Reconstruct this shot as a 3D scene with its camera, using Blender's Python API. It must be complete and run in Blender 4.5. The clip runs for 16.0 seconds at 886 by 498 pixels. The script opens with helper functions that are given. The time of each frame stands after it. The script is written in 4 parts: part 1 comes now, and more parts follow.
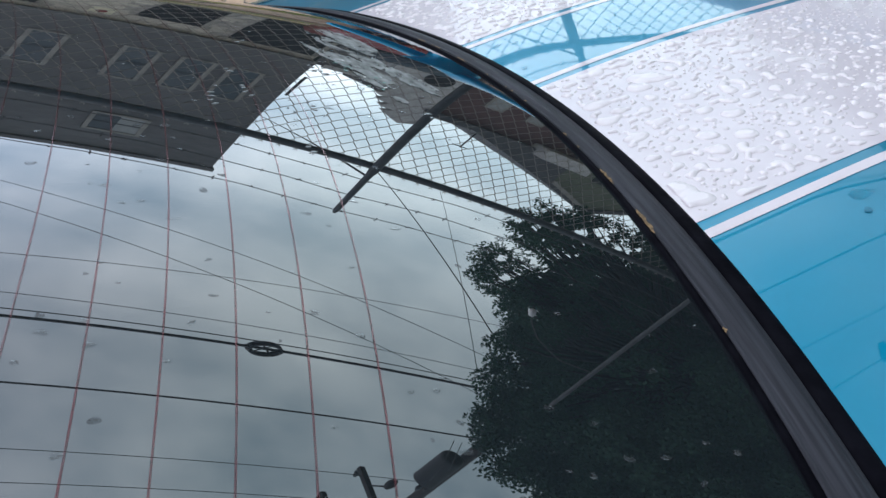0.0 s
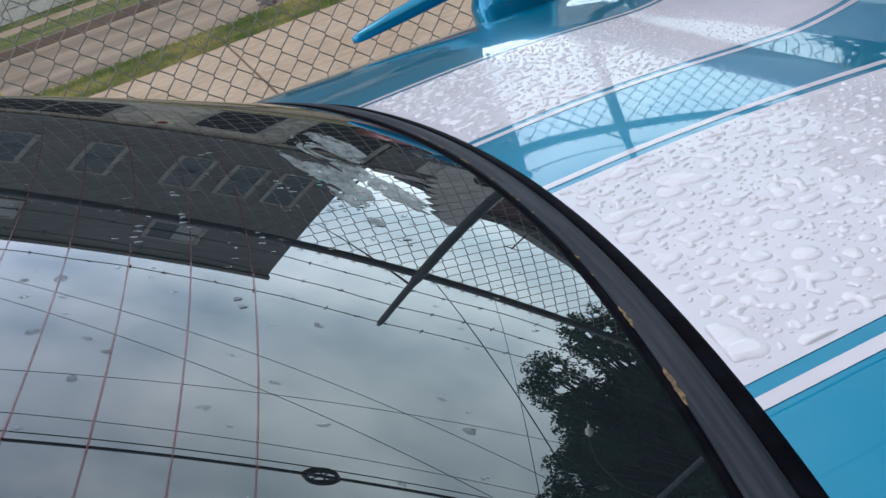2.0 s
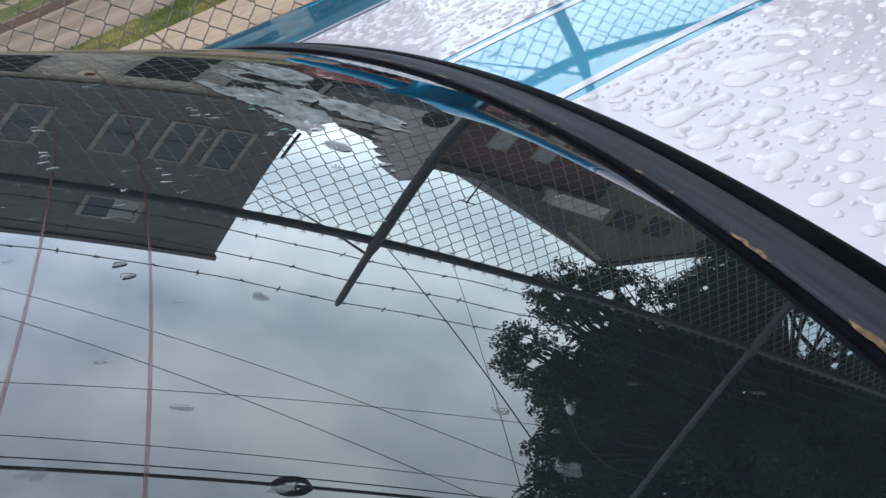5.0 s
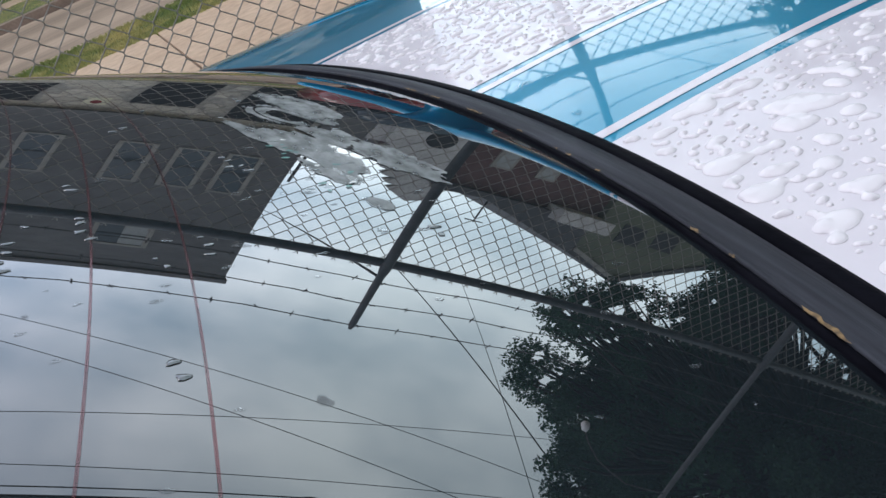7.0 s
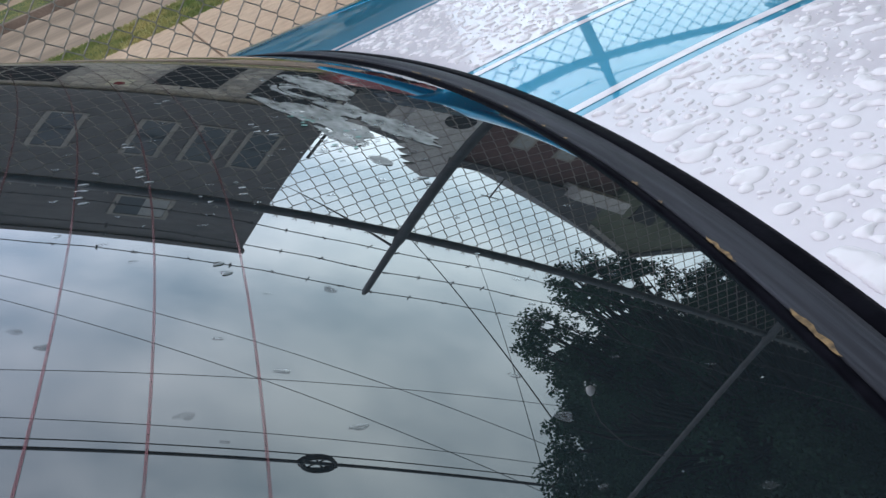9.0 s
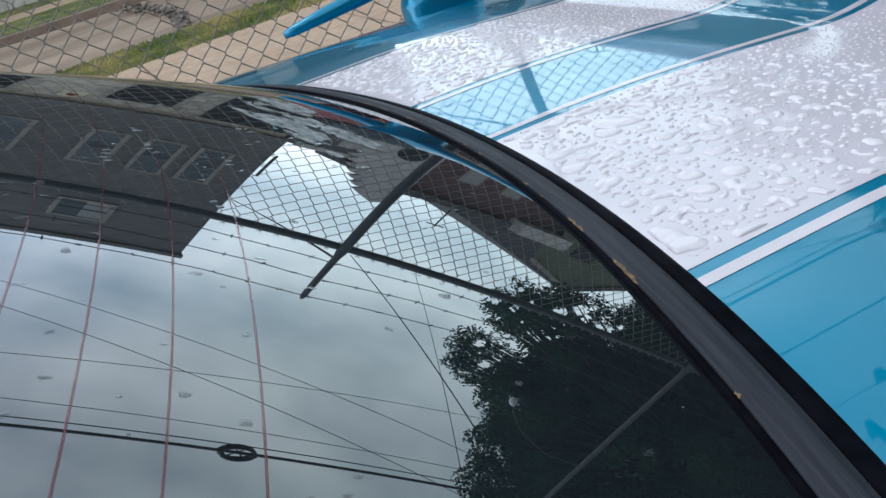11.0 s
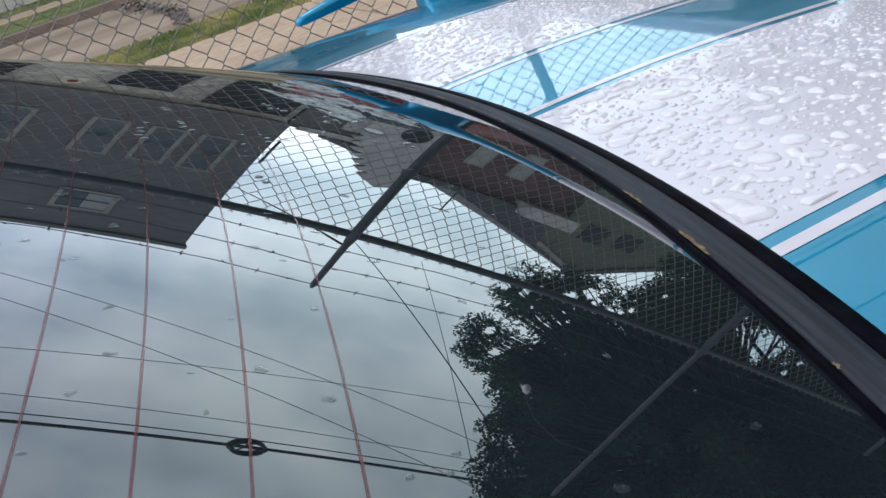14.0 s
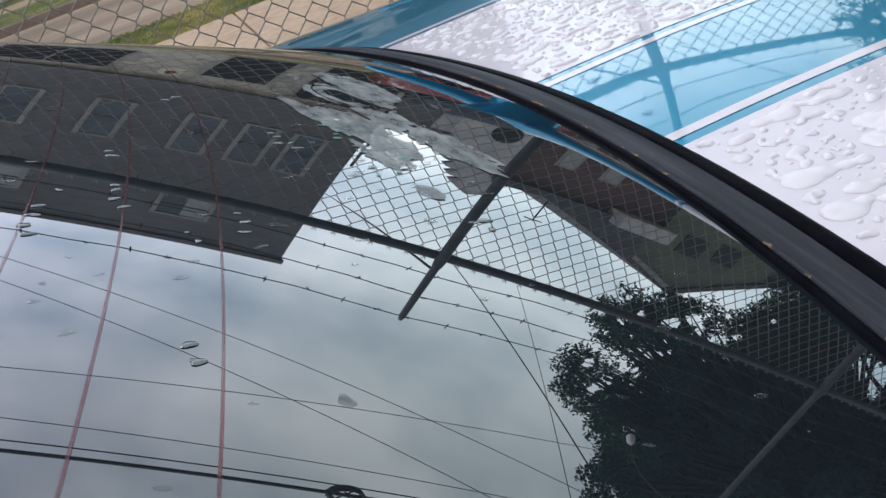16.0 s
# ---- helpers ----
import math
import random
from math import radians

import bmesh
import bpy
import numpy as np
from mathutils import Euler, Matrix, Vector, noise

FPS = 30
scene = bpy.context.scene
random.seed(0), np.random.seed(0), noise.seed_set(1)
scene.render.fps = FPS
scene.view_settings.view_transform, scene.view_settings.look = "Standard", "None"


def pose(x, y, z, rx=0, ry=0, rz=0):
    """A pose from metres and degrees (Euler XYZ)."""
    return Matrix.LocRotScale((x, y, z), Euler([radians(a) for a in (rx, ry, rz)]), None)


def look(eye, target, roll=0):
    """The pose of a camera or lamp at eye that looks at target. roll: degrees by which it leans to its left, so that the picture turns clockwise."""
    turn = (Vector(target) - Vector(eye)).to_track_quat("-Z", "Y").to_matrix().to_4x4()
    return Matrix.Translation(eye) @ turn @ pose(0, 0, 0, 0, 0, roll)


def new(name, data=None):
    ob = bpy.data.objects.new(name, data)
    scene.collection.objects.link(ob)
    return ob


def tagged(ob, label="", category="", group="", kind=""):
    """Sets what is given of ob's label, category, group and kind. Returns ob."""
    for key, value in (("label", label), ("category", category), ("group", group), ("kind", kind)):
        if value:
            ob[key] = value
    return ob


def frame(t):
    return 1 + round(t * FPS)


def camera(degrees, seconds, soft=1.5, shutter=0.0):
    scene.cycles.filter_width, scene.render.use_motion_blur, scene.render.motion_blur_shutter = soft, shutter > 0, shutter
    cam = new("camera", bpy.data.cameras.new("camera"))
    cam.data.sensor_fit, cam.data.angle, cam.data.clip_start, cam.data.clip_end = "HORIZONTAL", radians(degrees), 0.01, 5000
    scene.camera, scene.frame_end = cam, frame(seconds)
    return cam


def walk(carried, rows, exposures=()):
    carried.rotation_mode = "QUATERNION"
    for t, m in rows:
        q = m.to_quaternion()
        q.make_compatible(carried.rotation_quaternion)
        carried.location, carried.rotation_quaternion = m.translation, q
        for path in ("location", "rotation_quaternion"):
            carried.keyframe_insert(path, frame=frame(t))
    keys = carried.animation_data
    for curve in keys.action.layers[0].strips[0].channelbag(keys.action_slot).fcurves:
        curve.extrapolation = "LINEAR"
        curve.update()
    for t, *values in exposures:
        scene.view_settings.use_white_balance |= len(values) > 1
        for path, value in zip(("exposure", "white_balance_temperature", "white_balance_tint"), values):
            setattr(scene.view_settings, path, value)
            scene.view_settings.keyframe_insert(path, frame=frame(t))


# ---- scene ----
cam = camera(50.67, 16.0, soft=1.5)
PATH = [
    (0.0, pose(0.0153, 0.0009, 1.1981, 59.887, 13.532, -22.331)),
    (0.5, pose(0.0170, 0.0055, 1.1975, 60.413, 14.274, -21.867)),
    (1.0, pose(0.0212, 0.0137, 1.1910, 62.055, 15.141, -20.599)),
    (1.5, pose(0.0311, 0.0252, 1.1921, 64.411, 15.945, -19.397)),
    (2.0, pose(0.0881, 0.0920, 1.1699, 65.069, 17.145, -19.819)),
    (2.5, pose(0.0919, 0.1233, 1.1446, 62.501, 18.036, -21.418)),
    (3.0, pose(0.1071, 0.1628, 1.1320, 58.107, 19.740, -25.374)),
    (3.5, pose(0.0935, 0.1829, 1.1029, 59.037, 19.857, -25.831)),
    (4.0, pose(0.0950, 0.2063, 1.0997, 61.495, 19.573, -25.059)),
    (6.5, pose(0.0936, 0.2380, 1.1082, 62.360, 20.170, -24.484)),
    (7.0, pose(0.0950, 0.2477, 1.1192, 61.794, 20.508, -24.869)),
    (7.5, pose(0.0967, 0.2494, 1.1171, 61.574, 21.094, -24.487)),
    (8.0, pose(0.0930, 0.2445, 1.1174, 61.254, 21.031, -24.215)),
    (10.3, pose(0.0689, 0.0692, 1.1502, 63.699, 16.777, -21.956)),
    (10.5, pose(0.0663, 0.0628, 1.1396, 64.009, 15.787, -21.960)),
    (11.0, pose(0.0440, 0.0610, 1.1412, 65.372, 15.263, -24.771)),
    (11.5, pose(0.0152, 0.0459, 1.1392, 67.051, 15.668, -27.187)),
    (12.0, pose(-0.0012, 0.0400, 1.1384, 66.649, 16.190, -26.642)),
    (12.5, pose(0.0041, 0.0417, 1.1431, 66.940, 16.371, -26.376)),
    (13.0, pose(0.0132, 0.0517, 1.1393, 66.870, 16.142, -26.306)),
    (13.5, pose(0.0197, 0.0621, 1.1400, 66.377, 15.919, -25.862)),
    (14.0, pose(0.0265, 0.0828, 1.1330, 64.970, 16.121, -25.045)),
    (14.5, pose(0.0568, 0.1364, 1.1350, 64.017, 17.081, -22.778)),
    (15.0, pose(0.0943, 0.2144, 1.1201, 63.165, 18.488, -20.896)),
    (15.5, pose(0.0977, 0.2487, 1.1104, 62.840, 18.218, -19.294)),
    (16.0, pose(0.1010, 0.2633, 1.1097, 63.316, 18.310, -19.481)),
]
walk(cam, PATH, exposures=[(0.0, 0.15, 6350, 9), (1.0, 0.14, 6280, 9), (1.5, 0.08, 6280, 9), (2.5, -0.07, 6180, 7), (3.0, 0.07, 6230, 7), (3.5, 0.09, 6320, 9), (4.0, 0.16, 6280, 8),
                           (6.5, 0.14, 6480, 11), (8.0, 0.10, 6430, 11), (10.3, 0.04, 6200, 6), (11.5, 0.07, 6260, 7), (12.4, 0.22, 6370, 10), (14.0, 0.13, 6350, 9), (15.5, 0.07, 6400, 10), (16.0, 0.10, 6550, 12)])

# ---------------------------------------------------------------- light
world = bpy.data.worlds.new("overcast_sky")
scene.world = world
world.use_nodes = True
wn, wl = world.node_tree.nodes, world.node_tree.links
wn.clear()
w_out = wn.new("ShaderNodeOutputWorld")
w_bg = wn.new("ShaderNodeBackground")
w_sky = wn.new("ShaderNodeTexSky")
w_sky.sky_type, w_sky.sun_disc = "NISHITA", False
w_sky.sun_elevation, w_sky.sun_rotation = radians(65), radians(-45)
w_co = wn.new("ShaderNodeTexCoord")
w_map = wn.new("ShaderNodeMapping")
w_map.inputs["Scale"].default_value = (1.0, 1.0, 1.9)
w_noise = wn.new("ShaderNodeTexNoise")
w_noise.inputs["Scale"].default_value = 3.4
w_noise.inputs["Detail"].default_value = 5.0
w_noise.inputs["Roughness"].default_value = 0.5
w_ramp = wn.new("ShaderNodeValToRGB")
w_ramp.color_ramp.elements[0].position, w_ramp.color_ramp.elements[0].color = 0.36, (0.475, 0.62, 0.74, 1)
w_ramp.color_ramp.elements[1].position, w_ramp.color_ramp.elements[1].color = 0.68, (1.19, 1.30, 1.385, 1)
w_mul = wn.new("ShaderNodeVectorMath")
w_mul.operation, w_mul.inputs[3].default_value = "SCALE", 0.10
w_mix = wn.new("ShaderNodeMixRGB")
w_mix.inputs["Fac"].default_value = 0.88
wl.new(w_co.outputs["Generated"], w_map.inputs["Vector"])
wl.new(w_map.outputs["Vector"], w_noise.inputs["Vector"])
wl.new(w_noise.outputs["Fac"], w_ramp.inputs["Fac"])
wl.new(w_sky.outputs["Color"], w_mul.inputs[0])
wl.new(w_mul.outputs["Vector"], w_mix.inputs["Color1"])
wl.new(w_ramp.outputs["Color"], w_mix.inputs["Color2"])
w_sep = wn.new("ShaderNodeSeparateXYZ")
w_grad = wn.new("ShaderNodeMapRange")
w_grad.interpolation_type = "SMOOTHSTEP"
w_grad.inputs["From Min"].default_value, w_grad.inputs["From Max"].default_value = 0.18, 0.66
w_grad.inputs["To Min"].default_value, w_grad.inputs["To Max"].default_value = 1.95, 0.76
w_scale = wn.new("ShaderNodeVectorMath")
w_scale.operation = "SCALE"
wl.new(w_co.outputs["Generated"], w_sep.inputs["Vector"])
# the cloud thins towards the west, where it is paler and slightly violet
w_west = wn.new("ShaderNodeMapRange")
w_west.inputs["From Min"].default_value, w_west.inputs["From Max"].default_value = -0.1, 0.9
w_west.inputs["To Min"].default_value, w_west.inputs["To Max"].default_value = -0.12, 0.26
w_add = wn.new("ShaderNodeMath")
w_add.operation = "ADD"
w_tint = wn.new("ShaderNodeValToRGB")
w_tint.color_ramp.elements[0].position, w_tint.color_ramp.elements[0].color = 0.0, (1.06, 0.985, 1.06, 1)
w_tint.color_ramp.elements[1].position, w_tint.color_ramp.elements[1].color = 0.45, (0.96, 1.0, 0.98, 1)
w_tinted = wn.new("ShaderNodeMixRGB")
w_tinted.blend_type = "MULTIPLY"
w_tinted.inputs["Fac"].default_value = 1.0
wl.new(w_sep.outputs["X"], w_west.inputs["Value"])
wl.new(w_sep.outputs["X"], w_tint.inputs["Fac"])
wl.new(w_sep.outputs["Z"], w_add.inputs[0])
wl.new(w_west.outputs["Result"], w_add.inputs[1])
wl.new(w_add.outputs["Value"], w_grad.inputs["Value"])
wl.new(w_mix.outputs["Color"], w_tinted.inputs["Color1"])
wl.new(w_tint.outputs["Color"], w_tinted.inputs["Color2"])
wl.new(w_tinted.outputs["Color"], w_scale.inputs[0])
wl.new(w_grad.outputs["Result"], w_scale.inputs["Scale"])
wl.new(w_scale.outputs["Vector"], w_bg.inputs["Color"])
w_bg.inputs["Strength"].default_value = 1.3
wl.new(w_bg.outputs["Background"], w_out.inputs["Surface"])
sun_data = bpy.data.lights.new("sun", "SUN")
sun_data.energy, sun_data.angle, sun_data.color = 0.6, radians(25), (1.0, 0.97, 0.92)
sun = new("sun", sun_data)
sun.matrix_world = look((-3, 3, 9), (0, 0, 0))

# ---------------------------------------------------------------- materials


def material(name, base, rough=0.5, metal=0.0, second=None, scale=8.0, mix_pos=(0.4, 0.65), bump=0.0, bump_scale=60.0,
             coat=0.0, coat_rough=0.02, ior=1.5, detail=4.0, stretch=(1, 1, 1), fine=None, obj_random=0.0, bow=None):
    """A surface with two scales of colour variation, fine relief and an optional clear coat."""
    m = bpy.data.materials.new(name)
    m.use_nodes = True
    n, l = m.node_tree.nodes, m.node_tree.links
    b = n["Principled BSDF"]
    b.inputs["Base Color"].default_value = (*base, 1)
    b.inputs["Roughness"].default_value, b.inputs["Metallic"].default_value = rough, metal
    b.inputs["IOR"].default_value, b.inputs["Coat Weight"].default_value = ior, coat
    b.inputs["Coat Roughness"].default_value, b.inputs["Coat IOR"].default_value = coat_rough, 1.5
    co = n.new("ShaderNodeTexCoord")
    mp = n.new("ShaderNodeMapping")
    mp.inputs["Scale"].default_value = stretch
    if bow:
        # let the grain follow a bowed strip: x plus bow[0] times the squared distance from y = bow[1]
        sp, cb, sub, sq, mul = n.new("ShaderNodeSeparateXYZ"), n.new("ShaderNodeCombineXYZ"), n.new("ShaderNodeMath"), n.new("ShaderNodeMath"), n.new("ShaderNodeMath")
        sub.operation, sq.operation, mul.operation = "SUBTRACT", "POWER", "MULTIPLY_ADD"
        sub.inputs[1].default_value, sq.inputs[1].default_value, mul.inputs[1].default_value = bow[1], 2.0, bow[0]
        l.new(co.outputs["Object"], sp.inputs["Vector"])
        l.new(sp.outputs["Y"], sub.inputs[0])
        l.new(sub.outputs["Value"], sq.inputs[0])
        l.new(sq.outputs["Value"], mul.inputs[0])
        l.new(sp.outputs["X"], mul.inputs[2])
        l.new(mul.outputs["Value"], cb.inputs["X"])
        l.new(sp.outputs["Y"], cb.inputs["Y"])
        l.new(cb.outputs["Vector"], mp.inputs["Vector"])
    else:
        l.new(co.outputs["Object"], mp.inputs["Vector"])
    colour = None
    if second:
        t = n.new("ShaderNodeTexNoise")
        t.inputs["Scale"].default_value, t.inputs["Detail"].default_value = scale, detail
        l.new(mp.outputs["Vector"], t.inputs["Vector"])
        r = n.new("ShaderNodeValToRGB")
        r.color_ramp.elements[0].position, r.color_ramp.elements[0].color = mix_pos[0], (*base, 1)
        r.color_ramp.elements[1].position, r.color_ramp.elements[1].color = mix_pos[1], (*second, 1)
        l.new(t.outputs["Fac"], r.inputs["Fac"])
        colour = r.outputs["Color"]
        if fine:
            t2 = n.new("ShaderNodeTexNoise")
            t2.inputs["Scale"].default_value, t2.inputs["Detail"].default_value = scale * 9, 3.0
            l.new(mp.outputs["Vector"], t2.inputs["Vector"])
            mx = n.new("ShaderNodeMixRGB")
            mx.blend_type = "OVERLAY"
            mx.inputs["Fac"].default_value = fine
            l.new(colour, mx.inputs["Color1"])
            l.new(t2.outputs["Fac"], mx.inputs["Color2"])
            colour = mx.outputs["Color"]
        if obj_random:
            oi = n.new("ShaderNodeObjectInfo")
            hs = n.new("ShaderNodeHueSaturation")
            mr = n.new("ShaderNodeMapRange")
            mr.inputs["To Min"].default_value, mr.inputs["To Max"].default_value = 1 - obj_random, 1 + obj_random
            l.new(oi.outputs["Random"], mr.inputs["Value"])
            l.new(mr.outputs["Result"], hs.inputs["Value"])
            l.new(colour, hs.inputs["Color"])
            colour = hs.outputs["Color"]
        l.new(colour, b.inputs["Base Color"])
    if bump:
        t = n.new("ShaderNodeTexNoise")
        t.inputs["Scale"].default_value, t.inputs["Detail"].default_value = bump_scale, 4.0
        l.new(mp.outputs["Vector"], t.inputs["Vector"])
        bp = n.new("ShaderNodeBump")
        bp.inputs["Strength"].default_value, bp.inputs["Distance"].default_value = bump, 0.01
        l.new(t.outputs["Fac"], bp.inputs["Height"])
        l.new(bp.outputs["Normal"], b.inputs["Normal"])
    return m


M_BLUE = material("blue_car_paint", (0.001, 0.25, 0.405), 0.30, 0.45, (0.001, 0.265, 0.43), 5, coat=1.0, ior=1.1)
M_BLUE.node_tree.nodes["Principled BSDF"].inputs["Coat IOR"].default_value = 1.56
M_WHITE = material("white_vinyl_stripe", (0.70, 0.635, 0.665), 0.4, 0.0, (0.74, 0.675, 0.705), 30, coat=0.78, coat_rough=0.06)
M_GLASS = material("dark_tinted_glass", (0.014, 0.019, 0.022), 0.0, ior=2.8)
M_LINE = material("red_brown_heater_line", (0.23, 0.08, 0.09), 0.12, 0.6, (0.19, 0.065, 0.072), 60)
M_RUBBER = material("worn_black_rubber", (0.026, 0.027, 0.033), 0.5, 0.0, (0.048, 0.050, 0.060), 45, bump=0.12, bump_scale=220, ior=1.2, stretch=(9, 0.25, 1), bow=(0.3316, 0.6503))
M_GLOSSRUBBER = material("wet_black_seal", (0.004, 0.004, 0.006), 0.4, 0.0, (0.007, 0.007, 0.010), 60, bump=0.06, bump_scale=160, ior=1.1)
M_GLOSSRUBBER.node_tree.nodes["Principled BSDF"].inputs["Specular IOR Level"].default_value = 0.1
M_RUST = material("dry_orange_dirt", (0.30, 0.19, 0.085), 0.9, 0.0, (0.08, 0.055, 0.035), 300)


def clear_water(name, share):
    """Water that bends part of the light and lets the rest straight through."""
    m = bpy.data.materials.new(name)
    m.use_nodes = True
    n, l = m.node_tree.nodes, m.node_tree.links
    b = n["Principled BSDF"]
    b.inputs["Base Color"].default_value = (0.98, 0.99, 1.0, 1)
    b.inputs["Transmission Weight"].default_value, b.inputs["Roughness"].default_value, b.inputs["IOR"].default_value = 1.0, 0.0, 1.33
    t, x = n.new("ShaderNodeBsdfTransparent"), n.new("ShaderNodeMixShader")
    x.inputs["Fac"].default_value = share
    l.new(t.outputs["BSDF"], x.inputs[1])
    l.new(b.outputs["BSDF"], x.inputs[2])
    l.new(x.outputs["Shader"], n["Material Output"].inputs["Surface"])
    return m


M_WETBLUE = material("water_mark_on_blue", (0.001, 0.17, 0.29), 0.5, 0.5, (0.001, 0.20, 0.33), 90, coat=0.9, ior=1.2)
M_BEAD = clear_water("fine_rain_bead", 0.45)
# opaque: the white seen through clear water is put into the colour
M_WATER = material("opaque_white_rain_water", (0.84, 0.785, 0.79), 0.5, coat=0.8, coat_rough=0.0)
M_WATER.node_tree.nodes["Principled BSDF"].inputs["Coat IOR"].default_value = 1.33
M_FILM = material("faded_grey_decal", (0.25, 0.262, 0.256), 0.45, 0.0, (0.15, 0.165, 0.16), 60, bump=0.05, bump_scale=90, ior=1.4)


def let_through(m, low, high, scale, stretch):
    """Make a thin layer patchily see-through."""
    n, l = m.node_tree.nodes, m.node_tree.links
    co, mp, t, r = n.new("ShaderNodeTexCoord"), n.new("ShaderNodeMapping"), n.new("ShaderNodeTexNoise"), n.new("ShaderNodeMapRange")
    mp.inputs["Scale"].default_value = stretch
    t.inputs["Scale"].default_value, t.inputs["Detail"].default_value = scale, 4.0
    r.inputs["From Min"].default_value, r.inputs["From Max"].default_value = 0.35, 0.65
    r.inputs["To Min"].default_value, r.inputs["To Max"].default_value = low, high
    tr, x = n.new("ShaderNodeBsdfTransparent"), n.new("ShaderNodeMixShader")
    l.new(co.outputs["Object"], mp.inputs["Vector"])
    l.new(mp.outputs["Vector"], t.inputs["Vector"])
    l.new(t.outputs["Fac"], r.inputs["Value"])
    l.new(r.outputs["Result"], x.inputs["Fac"])
    l.new(n["Principled BSDF"].outputs["BSDF"], x.inputs[1])
    l.new(tr.outputs["BSDF"], x.inputs[2])
    l.new(x.outputs["Shader"], n["Material Output"].inputs["Surface"])
    return m


M_WATERG = let_through(material("water_on_glass", (0.12, 0.13, 0.135), 0.05, ior=1.6, coat=1.0), 0.4, 0.85, 300, (1, 1, 1))
M_RAISED = material("raised_water_bead", (0.02, 0.024, 0.027), 0.0, ior=2.8)
let_through(M_LINE, 0.38, 0.62, 40, (1, 1, 1))
let_through(M_FILM, 0.0, 0.55, 70, (3.0, 1.0, 1.0))
M_SMEAR = let_through(material("drying_water_smear", (0.13, 0.14, 0.15), 0.5, 0.0, (0.09, 0.10, 0.105), 90, ior=1.33), 0.5, 0.9, 260, (1, 1, 1))
M_RED = material("red_car_paint", (0.20, 0.018, 0.018), 0.3, 0.0, (0.17, 0.018, 0.018), 4, coat=1.0)
M_SIGN = material("cream_sign_board", (0.62, 0.58, 0.42), 0.6)
M_GALV = material("galvanised_wire", (0.33, 0.30, 0.26), 0.5, 0.25, (0.23, 0.205, 0.175), 60)
M_BARB = material("dark_rusted_wire", (0.09, 0.083, 0.078), 0.8, 0.0, (0.05, 0.045, 0.042), 40)
M_POST = material("weathered_galvanised_pipe", (0.105, 0.111, 0.114), 0.6, 0.2, (0.077, 0.079, 0.079), 20, fine=0.4)
M_WALK = material("buff_concrete_walk", (0.47, 0.325, 0.215), 0.85, 0.0, (0.53, 0.38, 0.26), 1.2, bump=0.3, bump_scale=120, fine=0.35)
M_ROAD = material("worn_brown_concrete_road", (0.22, 0.160, 0.110), 0.85, 0.0, (0.39, 0.285, 0.20), 0.8, bump=0.3, bump_scale=60, fine=0.3, stretch=(0.25, 1, 1))
M_GUTTER = material("pale_concrete_gutter", (0.42, 0.30, 0.205), 0.85, 0.0, (0.47, 0.345, 0.245), 2.0, fine=0.3)
M_KERB = material("grimy_concrete_kerb", (0.19, 0.135, 0.10), 0.9, 0.0, (0.26, 0.19, 0.14), 3.0, fine=0.3)
M_LOT = material("damp_asphalt_lot", (0.06, 0.06, 0.062), 0.7, 0.0, (0.085, 0.082, 0.08), 3.0, bump=0.4, bump_scale=150, fine=0.4)
M_GRASS = material("lawn_soil", (0.055, 0.10, 0.022), 0.9, 0.0, (0.17, 0.15, 0.055), 1.6, bump=0.5, bump_scale=80, fine=0.5)
M_BLADE = material("grass_blades", (0.17, 0.215, 0.05), 0.7, 0.0, (0.56, 0.45, 0.17), 1.5, fine=0.3)
M_STONE = material("pale_stone_block", (0.50, 0.455, 0.385), 0.85, 0.0, (0.42, 0.37, 0.30), 2.0, bump=0.3, bump_scale=20, fine=0.4, obj_random=0.12)
M_MORTAR = material("grey_mortar", (0.40, 0.37, 0.32), 0.9, 0.0, (0.24, 0.22, 0.2), 4.0)
M_SIDING = material("charcoal_lap_siding", (0.10, 0.096, 0.094), 0.7, 0.0, (0.125, 0.121, 0.118), 0.7, fine=0.3, stretch=(0.3, 1, 1))
M_FRAME = material("beige_window_trim", (0.27, 0.255, 0.225), 0.6, 0.0, (0.23, 0.215, 0.19), 4.0)
M_PANE = material("dark_window_glass", (0.028, 0.040, 0.048), 0.05, ior=1.4)
M_BLIND = material("pale_window_blind", (0.30, 0.31, 0.30), 0.7, 0.0, (0.26, 0.27, 0.26), 6.0)
M_DARK = material("plain_matte_dark", (0.018, 0.018, 0.02), 0.8)
M_BRICK = material("red_brown_brick", (0.085, 0.045, 0.042), 0.85, 0.0, (0.11, 0.06, 0.055), 2.5, fine=0.4)
M_GABLE = material("olive_green_siding", (0.105, 0.115, 0.075), 0.75, 0.0, (0.085, 0.095, 0.06), 1.0, fine=0.3)
M_ROOF = material("dark_asphalt_shingle", (0.06, 0.06, 0.063), 0.9, 0.0, (0.085, 0.083, 0.08), 3.0, fine=0.5)
M_LIGHTWALL = material("weathered_grey_stucco", (0.46, 0.45, 0.43), 0.8, 0.0, (0.38, 0.37, 0.355), 1.4, fine=0.3)
M_BARK = material("rough_grey_bark", (0.026, 0.024, 0.021), 0.9, 0.0, (0.018, 0.017, 0.015), 9.0, bump=0.6, bump_scale=30, stretch=(1, 1, 0.3))
M_LEAF = material("dark_green_leaf", (0.022, 0.055, 0.034), 0.8, 0.0, (0.037, 0.082, 0.050), 0.9, fine=0.3, ior=1.25)
M_POLE = material("dark_creosoted_timber", (0.022, 0.020, 0.019), 0.9, 0.0, (0.034, 0.031, 0.029), 8.0, stretch=(1, 1, 0.1), fine=0.4)
